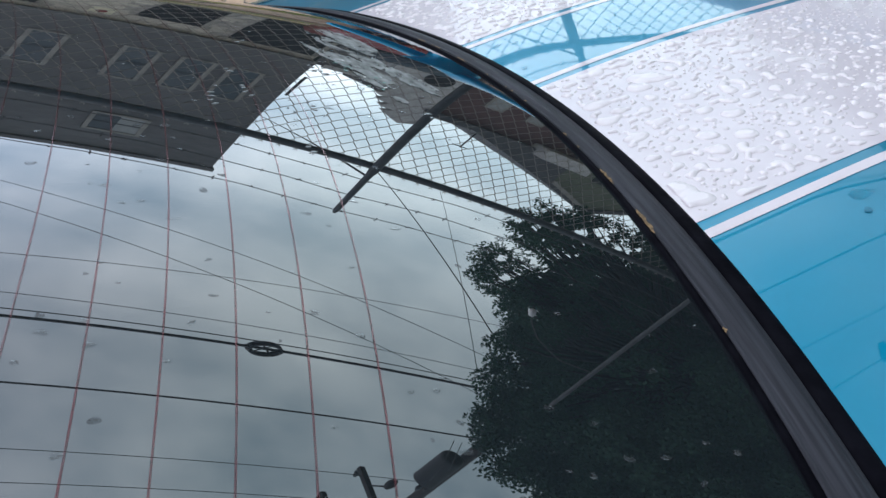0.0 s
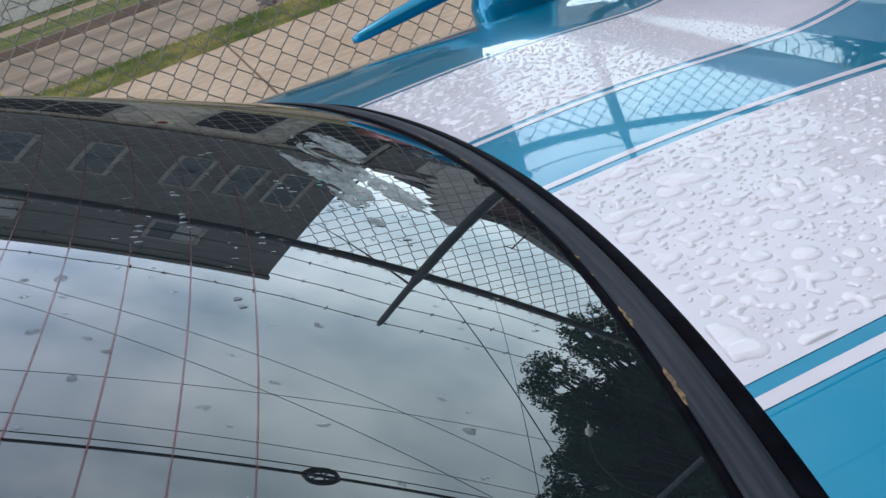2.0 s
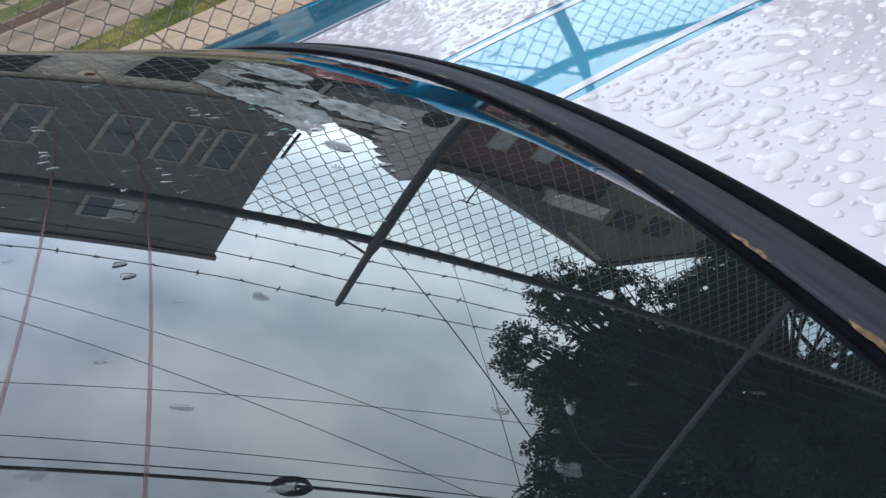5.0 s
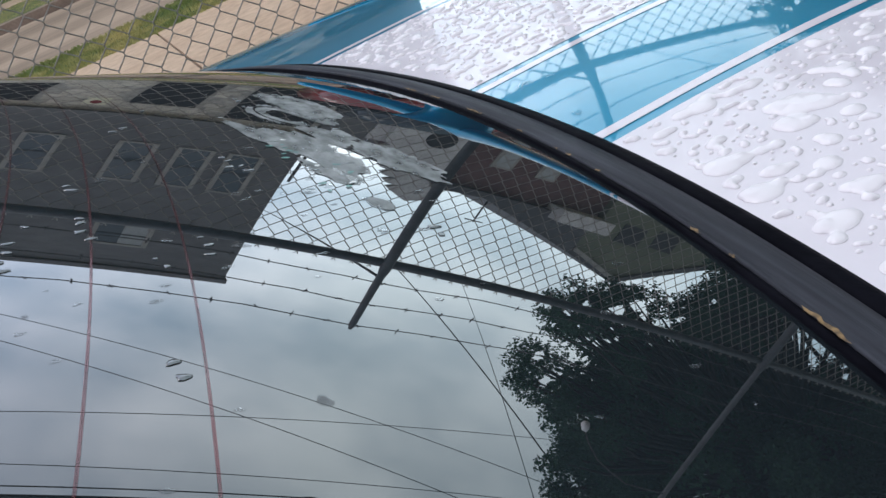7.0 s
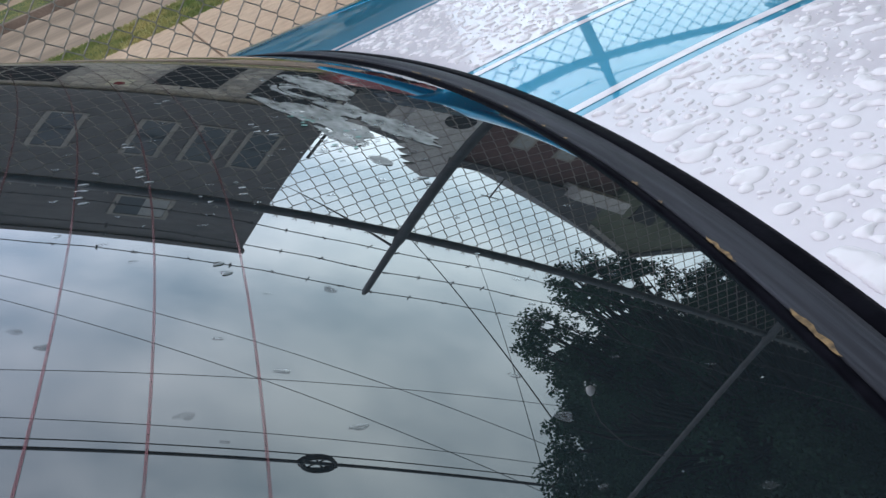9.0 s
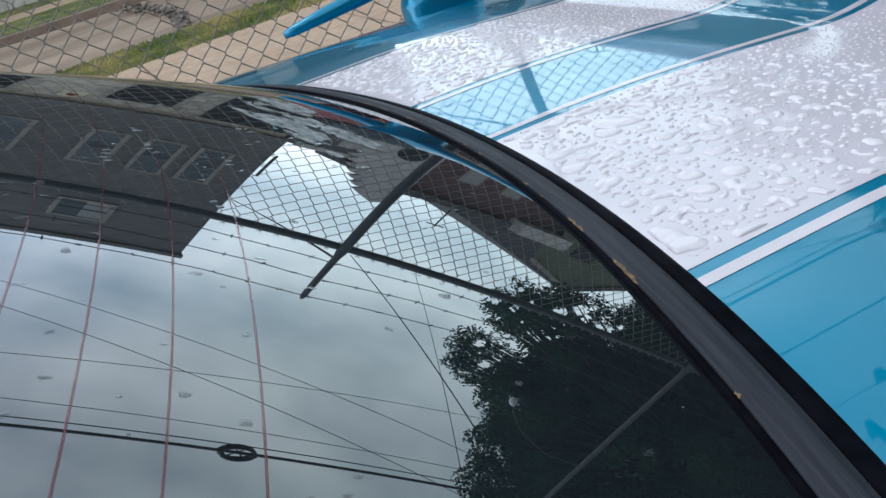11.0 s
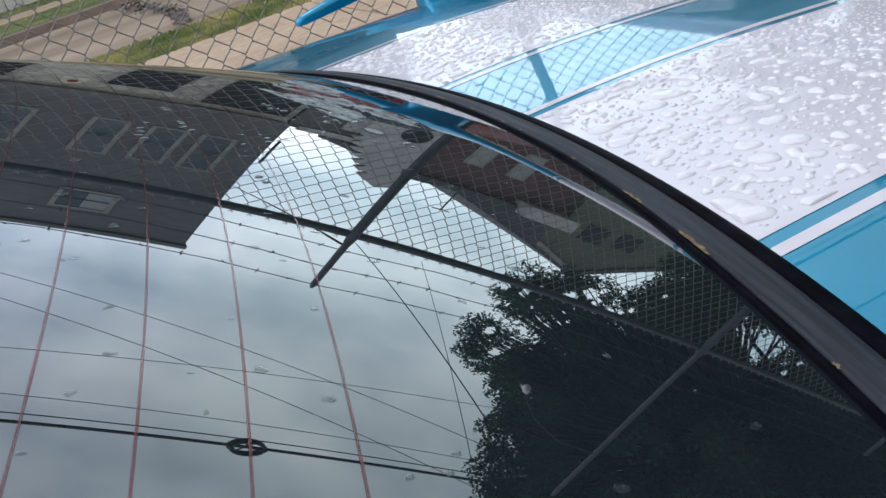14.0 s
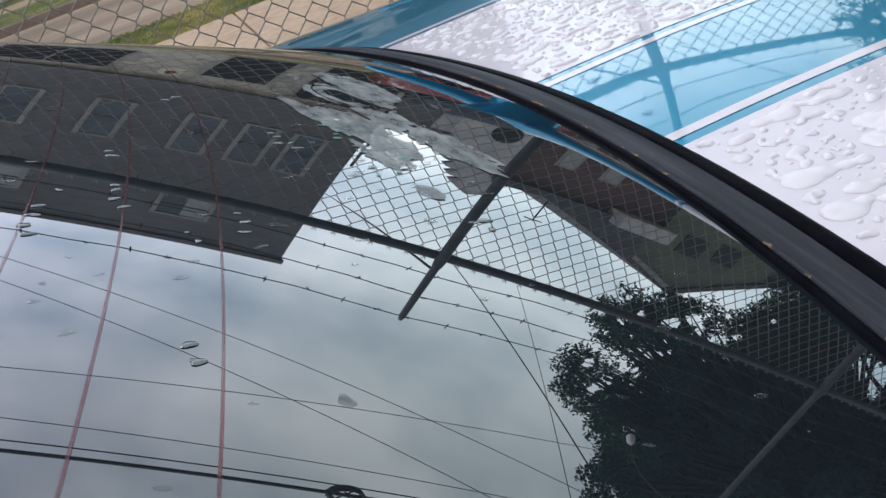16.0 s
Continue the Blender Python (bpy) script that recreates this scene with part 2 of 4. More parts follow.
M_CABLE = material("black_cable_sheath", (0.02, 0.02, 0.022), 0.6, 0.0, (0.03, 0.03, 0.03), 10.0)
M_STEEL = material("dark_transformer_steel", (0.014, 0.015, 0.017), 0.6, 0.1, (0.010, 0.010, 0.012), 4.0)
M_YELLOW = material("yellow_safety_paint", (0.75, 0.52, 0.06), 0.5, 0.0, (0.66, 0.44, 0.05), 8.0, bump=0.1)
M_LITTER = material("dead_leaf_litter", (0.13, 0.11, 0.095), 0.9, 0.0, (0.20, 0.165, 0.14), 20.0)
M_TEAL = let_through(material("teal_glint_film", (0.05, 0.20, 0.17), 0.4, 0.0, (0.10, 0.30, 0.26), 120), 0.0, 0.5, 200, (1, 1, 1))
M_LAMPW = material("white_lamp_glass", (0.75, 0.75, 0.72), 0.3)

# ---------------------------------------------------------------- mesh helpers


def mesh_object(name, verts, faces, mat, parent=None, label="", smooth=False):
    me = bpy.data.meshes.new(name)
    me.from_pydata([tuple(v) for v in verts], [], faces)
    mats = mat if isinstance(mat, (list, tuple)) else [mat]
    for x in mats:
        me.materials.append(x)
    if smooth:
        me.polygons.foreach_set("use_smooth", [True] * len(me.polygons))
    me.update()
    ob = new(name, me)
    if parent is not None:
        ob.parent = parent
    if label:
        ob["label"] = label
    return ob


def thing(name, label, category, group="", kind="", at=(0, 0, 0)):
    e = new(name)
    e.location = at
    return tagged(e, label, category, group, kind)


def part(name, bm, mat, parent, label="", smooth=False):
    me = bpy.data.meshes.new(name)
    bm.to_mesh(me)
    bm.free()
    for x in (mat if isinstance(mat, (list, tuple)) else [mat]):
        me.materials.append(x)
    if smooth:
        me.polygons.foreach_set("use_smooth", [True] * len(me.polygons))
    ob = new(name, me)
    if parent is not None:
        ob.parent = parent
    if label:
        ob["label"] = label
    return ob


def box_bm(x0, x1, y0, y1, z0, z1, bevel=0.0):
    bm = bmesh.new()
    bmesh.ops.create_cube(bm, size=1.0, matrix=Matrix.Translation(((x0 + x1) / 2, (y0 + y1) / 2, (z0 + z1) / 2)) @ Matrix.Diagonal((x1 - x0, y1 - y0, z1 - z0, 1)))
    if bevel:
        bmesh.ops.bevel(bm, geom=bm.edges[:], offset=bevel, segments=2, affect="EDGES", profile=0.6)
    return bm


def tube_data(points, radius, sides=8, cap=True):
    """Vertices and faces of a tube along points; radius may be a list."""
    pts = [Vector(q) for q in points]
    rad = radius if isinstance(radius, (list, tuple)) else [radius] * len(pts)
    verts, faces = [], []
    up = Vector((0.13, 0.21, 0.97))
    for i, q in enumerate(pts):
        d = (pts[min(i + 1, len(pts) - 1)] - pts[max(i - 1, 0)]).normalized()
        a = d.cross(up)
        if a.length < 0.05:
            a = d.cross(Vector((1, 0, 0)))
        a.normalize()
        b = d.cross(a)
        for k in range(sides):
            w = 2 * math.pi * k / sides
            verts.append(q + rad[i] * (a * math.cos(w) + b * math.sin(w)))
    for i in range(len(pts) - 1):
        for k in range(sides):
            k2 = (k + 1) % sides
            faces.append((i * sides + k, i * sides + k2, (i + 1) * sides + k2, (i + 1) * sides + k))
    if cap:
        faces.append(tuple(range(sides))[::-1])
        faces.append(tuple((len(pts) - 1) * sides + k for k in range(sides)))
    return verts, faces


def tube(name, points, radius, mat, parent=None, sides=8, label=""):
    v, f = tube_data(points, radius, sides)
    return mesh_object(name, v, f, mat, parent, label, smooth=True)


def join_data(chunks):
    verts, faces = [], []
    for v, f in chunks:
        o = len(verts)
        verts.extend(v)
        faces.extend(tuple(i + o for i in q) for q in f)
    return verts, faces


# ---------------------------------------------------------------- car shape
YC = 0.6503          # the car's centre line
TRIM_X, TRIM_K = 0.2656, 0.3316   # lower edge of the rear window
GX0 = 0.265
GLASS = (0.9514, 0.4714, -0.2109, 0.1571, -0.1918, 0.012, 0.1314, 0.4821, -0.6464, -0.0895, -0.2751, -0.3196)


def glass_z(x, y):
    u, v = GX0 - x, y - YC
    g = GLASS
    return (g[0] + g[1] * u + g[2] * u * u + g[3] * u ** 3 + g[4] * v * v + g[5] * v ** 4
            + g[6] * u * v * v + g[7] * u * u * v * v + g[8] * u * v ** 4 + g[9] * u ** 4
            + g[10] * u * u * v ** 4 + g[11] * u ** 3 * v * v)


def deck_z(x, y):
    """Crowned deck, easing into the flatter quarter panels."""
    v = y - YC
    w = min(max((abs(v) - 0.42) / 0.2, 0.0), 1.0)
    w = w * w * (3 - 2 * w)
    u = 0.25 - (0.55 - max(x, 0.3) + math.sqrt((0.55 - max(x, 0.3)) ** 2 + 0.0004)) / 2
    fall = min(max(v - 0.28, 0.0), 0.14)
    z = (0.9557 - 0.003 * u - 0.3364 * u * u + 0.1266 * u ** 3 + (0.054 * u - 0.0238) * v * v + (0.0184 * u - 0.0075) * v
         + 0.15 * (math.sqrt((x - 0.553) ** 2 + 0.002) + x - 0.553) / 2
         - 0.10 * max(-v - 0.30, 0.0) ** 2)
    side = 0.955 - 0.0365 * (max(x, -0.7) - 0.5) - 0.0358 * v * v - 0.07 * max(abs(v) - 0.47, 0.0) - 1.3 * max(abs(v) - 0.62, 0.0) ** 2
    return z * (1 - w) + side * w - 0.2 * fall * fall - 0.056 * max(v - 0.42, 0.0)


def trim_x(y, inset=0.0):
    """x of the window's lower edge, moved inset metres towards the glass, square to the edge."""
    v = y - YC
    return TRIM_X - TRIM_K * v * v + 0.0125 * v - inset * math.sqrt(1 + (2 * TRIM_K * v) ** 2)


def sheet(name, xs_of, ys, nx, zf, mat, parent, label="", thick=0.0, lift=0.0):
    """A smooth sheet over ys, from xs_of(y)[0] to xs_of(y)[1]."""
    verts, faces = [], []
    for y in ys:
        a, b = xs_of(y)
        for i in range(nx + 1):
            x = a + (b - a) * i / nx
            verts.append((x, y, zf(x, y) + lift))
    w = nx + 1
    for j in range(len(ys) - 1):
        for i in range(nx):
            faces.append((j * w + i, j * w + i + 1, (j + 1) * w + i + 1, (j + 1) * w + i))
    ob = mesh_object(name, verts, faces, mat, parent, label, smooth=True)
    if thick:
        s = ob.modifiers.new("thickness", "SOLIDIFY")
        s.thickness, s.offset, s.use_rim = thick, -1.0, False
    return ob


def steps(a, b, n):
    return [a + (b - a) * i / n for i in range(n + 1)]


car = thing("parked_car", "blue coupe with white racing stripes, wet from rain, parked beside fence", "car", at=(0, 0, 0))
BACK = 0.84
HALF = 0.80
NOSE = -3.45
WHEEL_X = (-0.15, -2.7)


def roof_z(x, v):
    return 1.2175 + 0.0336 * math.sin(math.pi * min(max((-0.46 - x) / 1.0, 0), 1)) - 0.125 * v * v


def screen_z(x):
    """Height of the windscreen's slope."""
    return 1.235 - 0.43 * max(-1.28 - x, 0.0)


def flank(x):
    """Half width of the body at the shoulder, drawn in at the nose."""
    t = max((-2.4 - x) / 1.05, 0.0)
    return HALF - 0.16 * t * t


def shoulder(x):
    t = max((-1.9 - x) / 1.55, 0.0)
    return deck_z(x, YC + HALF) - 0.24 * t * t * t - 0.02 * t


def hood_z(x, y):
    v = (y - YC) / flank(x)
    return shoulder(x) + 0.075 * (1 - v * v) * (1 - 0.35 * max((-2.9 - x) / 0.55, 0))


sheet("rear_deck", lambda y: (trim_x(y, 0.0012), BACK), steps(YC - 0.54, YC + 0.54, 60), 40, deck_z, M_BLUE, car, "glossy wet blue rear deck panel", 0.012)
for s, nm in ((1, "far"), (-1, "near")):
    ya, yb = (YC + 0.54, YC + HALF) if s > 0 else (YC - HALF, YC - 0.54)
    sheet("quarter_panel", lambda y: (-1.95, BACK), steps(ya, yb, 16), 60, deck_z, M_BLUE, car, "curved blue rear quarter panel", 0.012)
    # body side under the shoulder, with wheel arches
    side_v, side_f = [], []
    rows, cols = 10, 110
    for i in range(cols + 1):
        x = NOSE + (BACK - NOSE) * i / cols
        lowest = 0.26
        for wx in WHEEL_X:
            if abs(x - wx) < 0.375:
                lowest = max(lowest, 0.33 + math.sqrt(0.375 ** 2 - (x - wx) ** 2))
        for k in range(rows + 1):
            w = k / rows
            zt = shoulder(x)
            z = zt + (0.26 - zt) * w
            y = YC + s * (flank(x) + 0.10 * math.sin(w * math.pi * 0.75))
            side_v.append((x, y, max(z, lowest)))
    for i in range(cols):
        for k in range(rows):
            a = i * (rows + 1) + k
            side_f.append((a, a + 1, a + rows + 2, a + rows + 1))
    mesh_object("body_side", side_v, side_f, M_BLUE, car, smooth=True)
    # side window between roof and door top
    sw_v, sw_f = [], []
    for i in range(25):
        x = -1.92 + 0.95 * i / 24
        for k in range(5):
            w = k / 4
            zt, zb = min(roof_z(x, 0.52), screen_z(x)), deck_z(x, YC + 0.6) + 0.002
            sw_v.append((x, YC + s * (0.52 + 0.09 * w + 0.02 * math.sin(math.pi * w)), zt + (zb - zt) * w))
    for i in range(24):
        for k in range(4):
            a = i * 5 + k
            sw_f.append((a, a + 1, a + 6, a + 5))
    mesh_object("side_window", sw_v, sw_f, M_PANE, car, "dark side window", smooth=True)
    # roof pillar beside the glass
    pil = []
    pf = []
    for i in range(31):
        x = -1.0 + 1.16 * i / 30
        for k in range(5):
            w = k / 4
            y0, y1 = YC + s * 0.525, YC + s * 0.60
            z0, z1 = glass_z(max(x, -0.45), YC + s * 0.5) - 0.012, deck_z(x, y1) - 0.004
            pil.append((x, y0 * (1 - w) + y1 * w, z0 + (z1 - z0) * (w ** 1.3)))
    for i in range(30):
        for k in range(4):
            a = i * 5 + k
            pf.append((a, a + 1, a + 6, a + 5))
    mesh_object("roof_pillar", pil, pf, M_BLUE, car, smooth=True)
# tail end and floor pan close the body
tail_v = [(BACK, YC - HALF, 0.28), (BACK, YC + HALF, 0.28)]
top = [(BACK, y, deck_z(BACK, y) - 0.002) for y in steps(YC + HALF, YC - HALF, 24)]
mesh_object("tail_panel", tail_v + top, [tuple(range(len(tail_v) + len(top)))], M_BLUE, car)
sheet("roof_panel", lambda y: (-1.30, -0.46), steps(YC - 0.52, YC + 0.52, 24), 20, lambda x, y: roof_z(x, y - YC), M_BLUE, car, "curved blue roof", 0.012)
sheet("windscreen", lambda y: (-1.95, -1.29), steps(YC - 0.53, YC + 0.53, 24), 16, lambda x, y: screen_z(x) - 0.125 * (y - YC) ** 2, M_PANE, car, "dark sloping windscreen", 0.005)
hood_v, hood_f = [], []
for i in range(31):
    x = NOSE + (-1.93 - NOSE) * i / 30
    for k in range(25):
        y = YC + flank(x) * (k / 12 - 1)
        hood_v.append((x, y, hood_z(x, y)))
for i in range(30):
    for k in range(24):
        a = i * 25 + k
        hood_f.append((a, a + 25, a + 26, a + 1))
mesh_object("hood", hood_v, hood_f, M_BLUE, car, smooth=True)
nose = [(NOSE, YC + flank(NOSE) * (k / 12 - 1), hood_z(NOSE, YC + flank(NOSE) * (k / 12 - 1))) for k in range(25)]
mesh_object("front_panel", nose + [(NOSE + 0.04, y, 0.26) for x, y, z in nose], [(k, k + 1, k + 26, k + 25) for k in range(24)], M_BLUE, car)
part("floor_pan", box_bm(-3.2, BACK - 0.02, YC - HALF + 0.2, YC + HALF - 0.2, 0.26, 0.30), M_RUBBER, car)

for wx in WHEEL_X:
    for s in (1, -1):
        yc = YC + s * 0.79
        w_ = new("wheel")
        w_.parent = car
        ring = []
        for k in range(33):
            a = 2 * math.pi * k / 32
            ring.append((wx + 0.255 * math.cos(a), yc, 0.33 + 0.255 * math.sin(a)))
        tube("tyre", ring, 0.078, M_RUBBER, w_, 10)
        bm = bmesh.new()
        bmesh.ops.create_cone(bm, cap_ends=True, segments=24, radius1=0.2, radius2=0.19, depth=0.1, matrix=Matrix.Translation((wx, yc, 0.33)) @ Matrix.Rotation(radians(90), 4, "X"))
        part("rim", bm, M_STEEL, w_, "grey alloy rim")
# white stripes, laid on deck
STRIPES = ((0.3312, 0.3388, "pinstripe"), (0.3472, 0.5760, "racing_stripe"), (0.5840, 0.5915, "pinstripe"),
           (0.7090, 0.7165, "pinstripe"), (0.7240, 0.9490, "racing_stripe"), (0.9560, 0.9635, "pinstripe"))
for a, b, nm in STRIPES:
    sheet(nm, lambda y: (trim_x(y, 0.0012), BACK - 0.004), steps(a, b, 14 if b - a > 0.1 else 2), 60, deck_z, M_WHITE, car,
          "wet white vinyl racing stripe" if nm == "racing_stripe" else "thin white vinyl pinstripe", 0.0, 0.0003)

# rear window glass
sheet("rear_window", lambda y: (-0.46, trim_x(y, 0.014)), steps(YC - 0.515, YC + 0.515, 90), 110, glass_z, M_GLASS, car,
      "dark tinted curved rear glass, wet, mirroring sky", 0.004)
# heater lines run across, bowed like the lower edge
for k in range(-13, 6):
    x0 = -0.0241 + 0.0242 * k
    verts, faces = [], []
    ys = steps(YC - 0.47, YC + 0.47, 90)
    for y in ys:
        x = x0 - max(0.2356 + 0.70 * x0, 0.03) * (y - YC) ** 2
        for dx in (-0.00036, 0.00036):
            verts.append((x + dx, y, glass_z(x + dx, y) + 0.00025))
    for j in range(len(ys) - 1):
        faces.append((2 * j, 2 * j + 1, 2 * j + 3, 2 * j + 2))
    mesh_object("heater_line", verts, faces, M_LINE, car, smooth=True)


TRIM_W = 0.0245


def trim_taper(y):
    """The trim narrows at the far corner and widens at the near one, to fit the camera's view."""
    v = y - YC
    t, n = min(max((v - 0.28) / 0.24, 0.0), 1.0), min(max((-v - 0.15) / 0.2, 0.0), 1.0)
    return 1 - 0.38 * t + 0.12 * n


def trim_point(y, inset, h):
    k = trim_taper(y)
    zo, zi = deck_z(trim_x(y), y), glass_z(trim_x(y, TRIM_W * k), y)
    w = min(max(inset / TRIM_W, 0), 1)
    return (trim_x(y, inset * k), y, zo * (1 - w) + zi * w + h * (k if h > 0 else 1))


def trim_strip(name, profile, mat, label, y0=YC - 0.53, y1=YC + 0.53, n=110):
    """A strip along the window's lower edge. profile: (inset from the deck's edge, height over the slope between deck and glass)."""
    verts, faces = [], []
    ys = steps(y0, y1, n)
    for y in ys:
        verts += [trim_point(y, inset, h) for inset, h in profile]
    c = len(profile)
    for j in range(len(ys) - 1):
        for k in range(c - 1):
            faces.append((j * c + k, j * c + k + 1, (j + 1) * c + k + 1, (j + 1) * c + k))
    return mesh_object(name, verts, faces, mat, car, label, smooth=True)


trim_strip("outer_seal", [(-0.001, -0.006), (-0.001, 0.0004), (0.0008, 0.0010), (0.0036, 0.0014), (0.0054, 0.0009), (0.0066, -0.0004)], M_GLOSSRUBBER, "wet glossy black window seal lip")
trim_strip("window_trim", [(0.0062, -0.0004), (0.0072, 0.0012), (0.0106, 0.0024), (0.0145, 0.0028), (0.0176, 0.0023), (0.0187, 0.0014), (0.0194, 0.0018), (0.0206, 0.0016), (0.0211, 0.0004)], M_RUBBER, "weathered grey-black rubber window trim")
trim_strip("inner_seal", [(0.0209, 0.0008), (0.0221, 0.0016), (0.0238, 0.0013), (0.0246, -0.003)], M_GLOSSRUBBER, "thin black seal against the glass")
rd = random.Random(31)
for k in range(22):
    y = YC + (-0.235, -0.243, -0.29, -0.30, 0.02, 0.10)[k] if k < 6 else YC + rd.uniform(-0.42, 0.30)
    verts, faces = [], []
    n_, ln, wd = 11, (rd.uniform(0.012, 0.020) if k < 6 else rd.uniform(0.002, 0.007)), (rd.uniform(0.0007, 0.0011) if k < 6 else rd.uniform(0.0003, 0.0009))
    for q in range(n_):
        yy = y + ln * (q / (n_ - 1) - 0.5)
        for sgn in (-1, 1):
            ins = 0.0209 + 0.0003 * math.sin(q) + sgn * wd * math.sin(math.pi * (q + 0.4) / n_) * rd.uniform(0.8, 1.15)
            verts.append(trim_point(yy, ins, 0.0019))
    for q in range(n_ - 1):
        faces.append((2 * q, 2 * q + 1, 2 * q + 3, 2 * q + 2))
    mesh_object("dirt_speck", verts, faces, M_RUST, car, "dry tan dirt caught in the trim")

# ---------------------------------------------------------------- rear wing
def wing_part(name, path, mats, pick, parent, label=""):
    """Loft an aerofoil section along path rows (x, y, z, chord, thickness)."""
    verts, faces, idx = [], [], []
    sec = 16
    P = [Vector(q[:3]) for q in path]
    for i, q in enumerate(path):
        d = (P[min(i + 1, len(P) - 1)] - P[max(i - 1, 0)])
        d.z = 0
        d.normalize()
        a = Vector((d.y, -d.x, 0))
        for k in range(sec):
            w = 2 * math.pi * k / sec
            cx = math.cos(w)
            t = math.sin(w) * (0.62 + 0.38 * cx)
            verts.append(P[i] + a * (cx * q[3] / 2) + Vector((0, 0, t * q[4] / 2)))
    for i in range(len(path) - 1):
        for k in range(sec):
            k2 = (k + 1) % sec
            faces.append((i * sec + k, (i + 1) * sec + k, (i + 1) * sec + k2, i * sec + k2))
            idx.append(pick((path[i][1] + path[i + 1][1]) / 2))
    faces += [tuple(range(sec)), tuple((len(path) - 1) * sec + k for k in range(sec))[::-1]]
    idx += [0, 0]
    ob = mesh_object(name, verts, faces, mats, parent, label, smooth=True)
    ob.data.polygons.foreach_set("material_index", idx)
    return ob


def stripe_at(y):
    return 1 if any(a <= y <= b for a, b, _ in STRIPES) else 0


def pedestal(yc):
    """Upright strut of the wing, flared where it meets the body."""
    verts, faces, n = [], [], 40
    zs = [0.86, 0.92, 0.928, 0.934, 0.942, 0.952, 0.966, 0.974, 0.98]
    for z in zs:
        fl = math.exp(-max(z - 0.925, 0) / 0.012)
        a, b = 0.054 + 0.010 * fl + 0.35 * max(z - 0.966, 0), 0.028 + 0.010 * fl
        for k in range(n):
            w = 2 * math.pi * k / n
            cw, sw = math.cos(w), math.sin(w)
            lean = 28 * max(z - 0.945, 0.0) ** 2 if cw < 0 else 0.0
            verts.append((0.566 + (a + lean) * math.copysign(abs(cw) ** 0.6, cw), yc + b * math.copysign(abs(sw) ** 0.7, sw), z))
    for j in range(len(zs) - 1):
        for k in range(n):
            k2 = (k + 1) % n
            faces.append((j * n + k, j * n + k2, (j + 1) * n + k2, (j + 1) * n + k))
    faces.append(tuple(range((len(zs) - 1) * n, len(zs) * n)))
    mesh_object("wing_mount", verts, faces, M_BLUE, car, "blue wing pedestal", smooth=True)


pedestal(YC + 0.685)
pedestal(YC - 0.685)
edges = sorted({y for s in STRIPES for y in s[:2]})
rows = []
half = [(0.340, 0.748, 0.932, 0.012, 0.014), (0.352, 0.748, 0.934, 0.028, 0.022), (0.40, 0.747, 0.941, 0.042, 0.030), (0.46, 0.745, 0.949, 0.050, 0.036),
        (0.53, 0.738, 0.960, 0.060, 0.042), (0.575, 0.720, 0.972, 0.074, 0.042), (0.605, 0.680, 0.982, 0.088, 0.042), (0.618, 0.62, 0.982, 0.096, 0.036),
        (0.622, 0.54, 0.985, 0.096, 0.024), (0.624, 0.45, 0.989, 0.092, 0.018), (0.625, 0.36, 0.993, 0.09, 0.016)]
for x, v, z, c_, t_ in half:
    rows.append((x, YC + v, z, c_, t_))
for y in sorted(edges, reverse=True):
    w = abs(y - YC)
    rows.append((0.626, y, 0.999 - 0.045 * w * w, 0.09, 0.016))
for x, v, z, c_, t_ in reversed(half):
    rows.append((x, YC - v, z, c_, t_))
wing_part("rear_wing", rows, [M_BLUE, M_WHITE], stripe_at, car, "blue wing with white stripes and forward-swept ends")

# ---------------------------------------------------------------- ground
FENCE_Y = 2.966


def slab(name, x0, x1, y0, y1, z0, z1, mat, label, bevel=0.0):
    return tagged(part(name, box_bm(x0, x1, y0, y1, z0, z1, bevel), mat, None), label, name, kind="structure")


ground = mesh_object("ground", [(-600, -600, -0.16), (600, -600, -0.16), (600, 600, -0.16), (-600, 600, -0.16)], [(0, 1, 2, 3)], M_GRASS)
tagged(ground, "grassy ground reaching away all round", "ground", kind="structure")
slab("parking_lot", -30, 40, -25, 3.3, -0.14, 0.0, M_LOT, "damp dark asphalt lot inside the fence")
# never in view: added to dim light and reflections from the camera's side
slab("wall_south", -18, 22, -9.3, -9.0, 0.0, 9.0, M_BRICK, "unseen dark brick wall, added behind the lot to dim light")
slab("verge", -30, 40, 3.3, 4.1, -0.14, -0.01, M_GRASS, "strip of grass outside the fence")
walk_root = thing("pavement", "buff concrete sidewalk with cut joints", "pavement", kind="structure")
for i in range(-12, 16):
    a = 0.64 + 1.55 * i
    part("paving_slab", box_bm(a + 0.008, a + 1.542, 4.1, 8.42, -0.12, 0.0, 0.006), M_WALK, walk_root)
slab("joint_bed", -20, 25, 4.1, 8.42, -0.13, -0.02, M_KERB, "dark joints between sidewalk slabs")
slab("lawn_strip", -30, 40, 8.44, 9.77, -0.14, -0.005, M_GRASS, "worn green and yellow grass strip beside road")
slab("kerb", -30, 40, 9.77, 9.92, -0.15, -0.005, M_GUTTER, "pale concrete kerb along the road", 0.01)
slab("gutter", -30, 40, 9.92, 10.6, -0.15, -0.11, M_GUTTER, "pale concrete gutter")
slab("road", -60, 80, 10.6, 14.65, -0.15, -0.10, M_ROAD, "worn brown concrete road")
slab("far_gutter", -30, 40, 14.67, 15.7, -0.15, -0.105, M_ROAD, "concrete gutter on the far side of road")
slab("far_kerb", -30, 40, 15.7, 16.0, -0.15, 0.02, M_KERB, "grimy concrete kerb", 0.01)
slab("far_lawn", -30, 40, 16.0, 18.7, -0.15, 0.02, M_GRASS, "mown green grass strip")
slab("far_walk", -30, 40, 18.7, 20.3, -0.15, 0.025, M_WALK, "buff concrete sidewalk across the road")
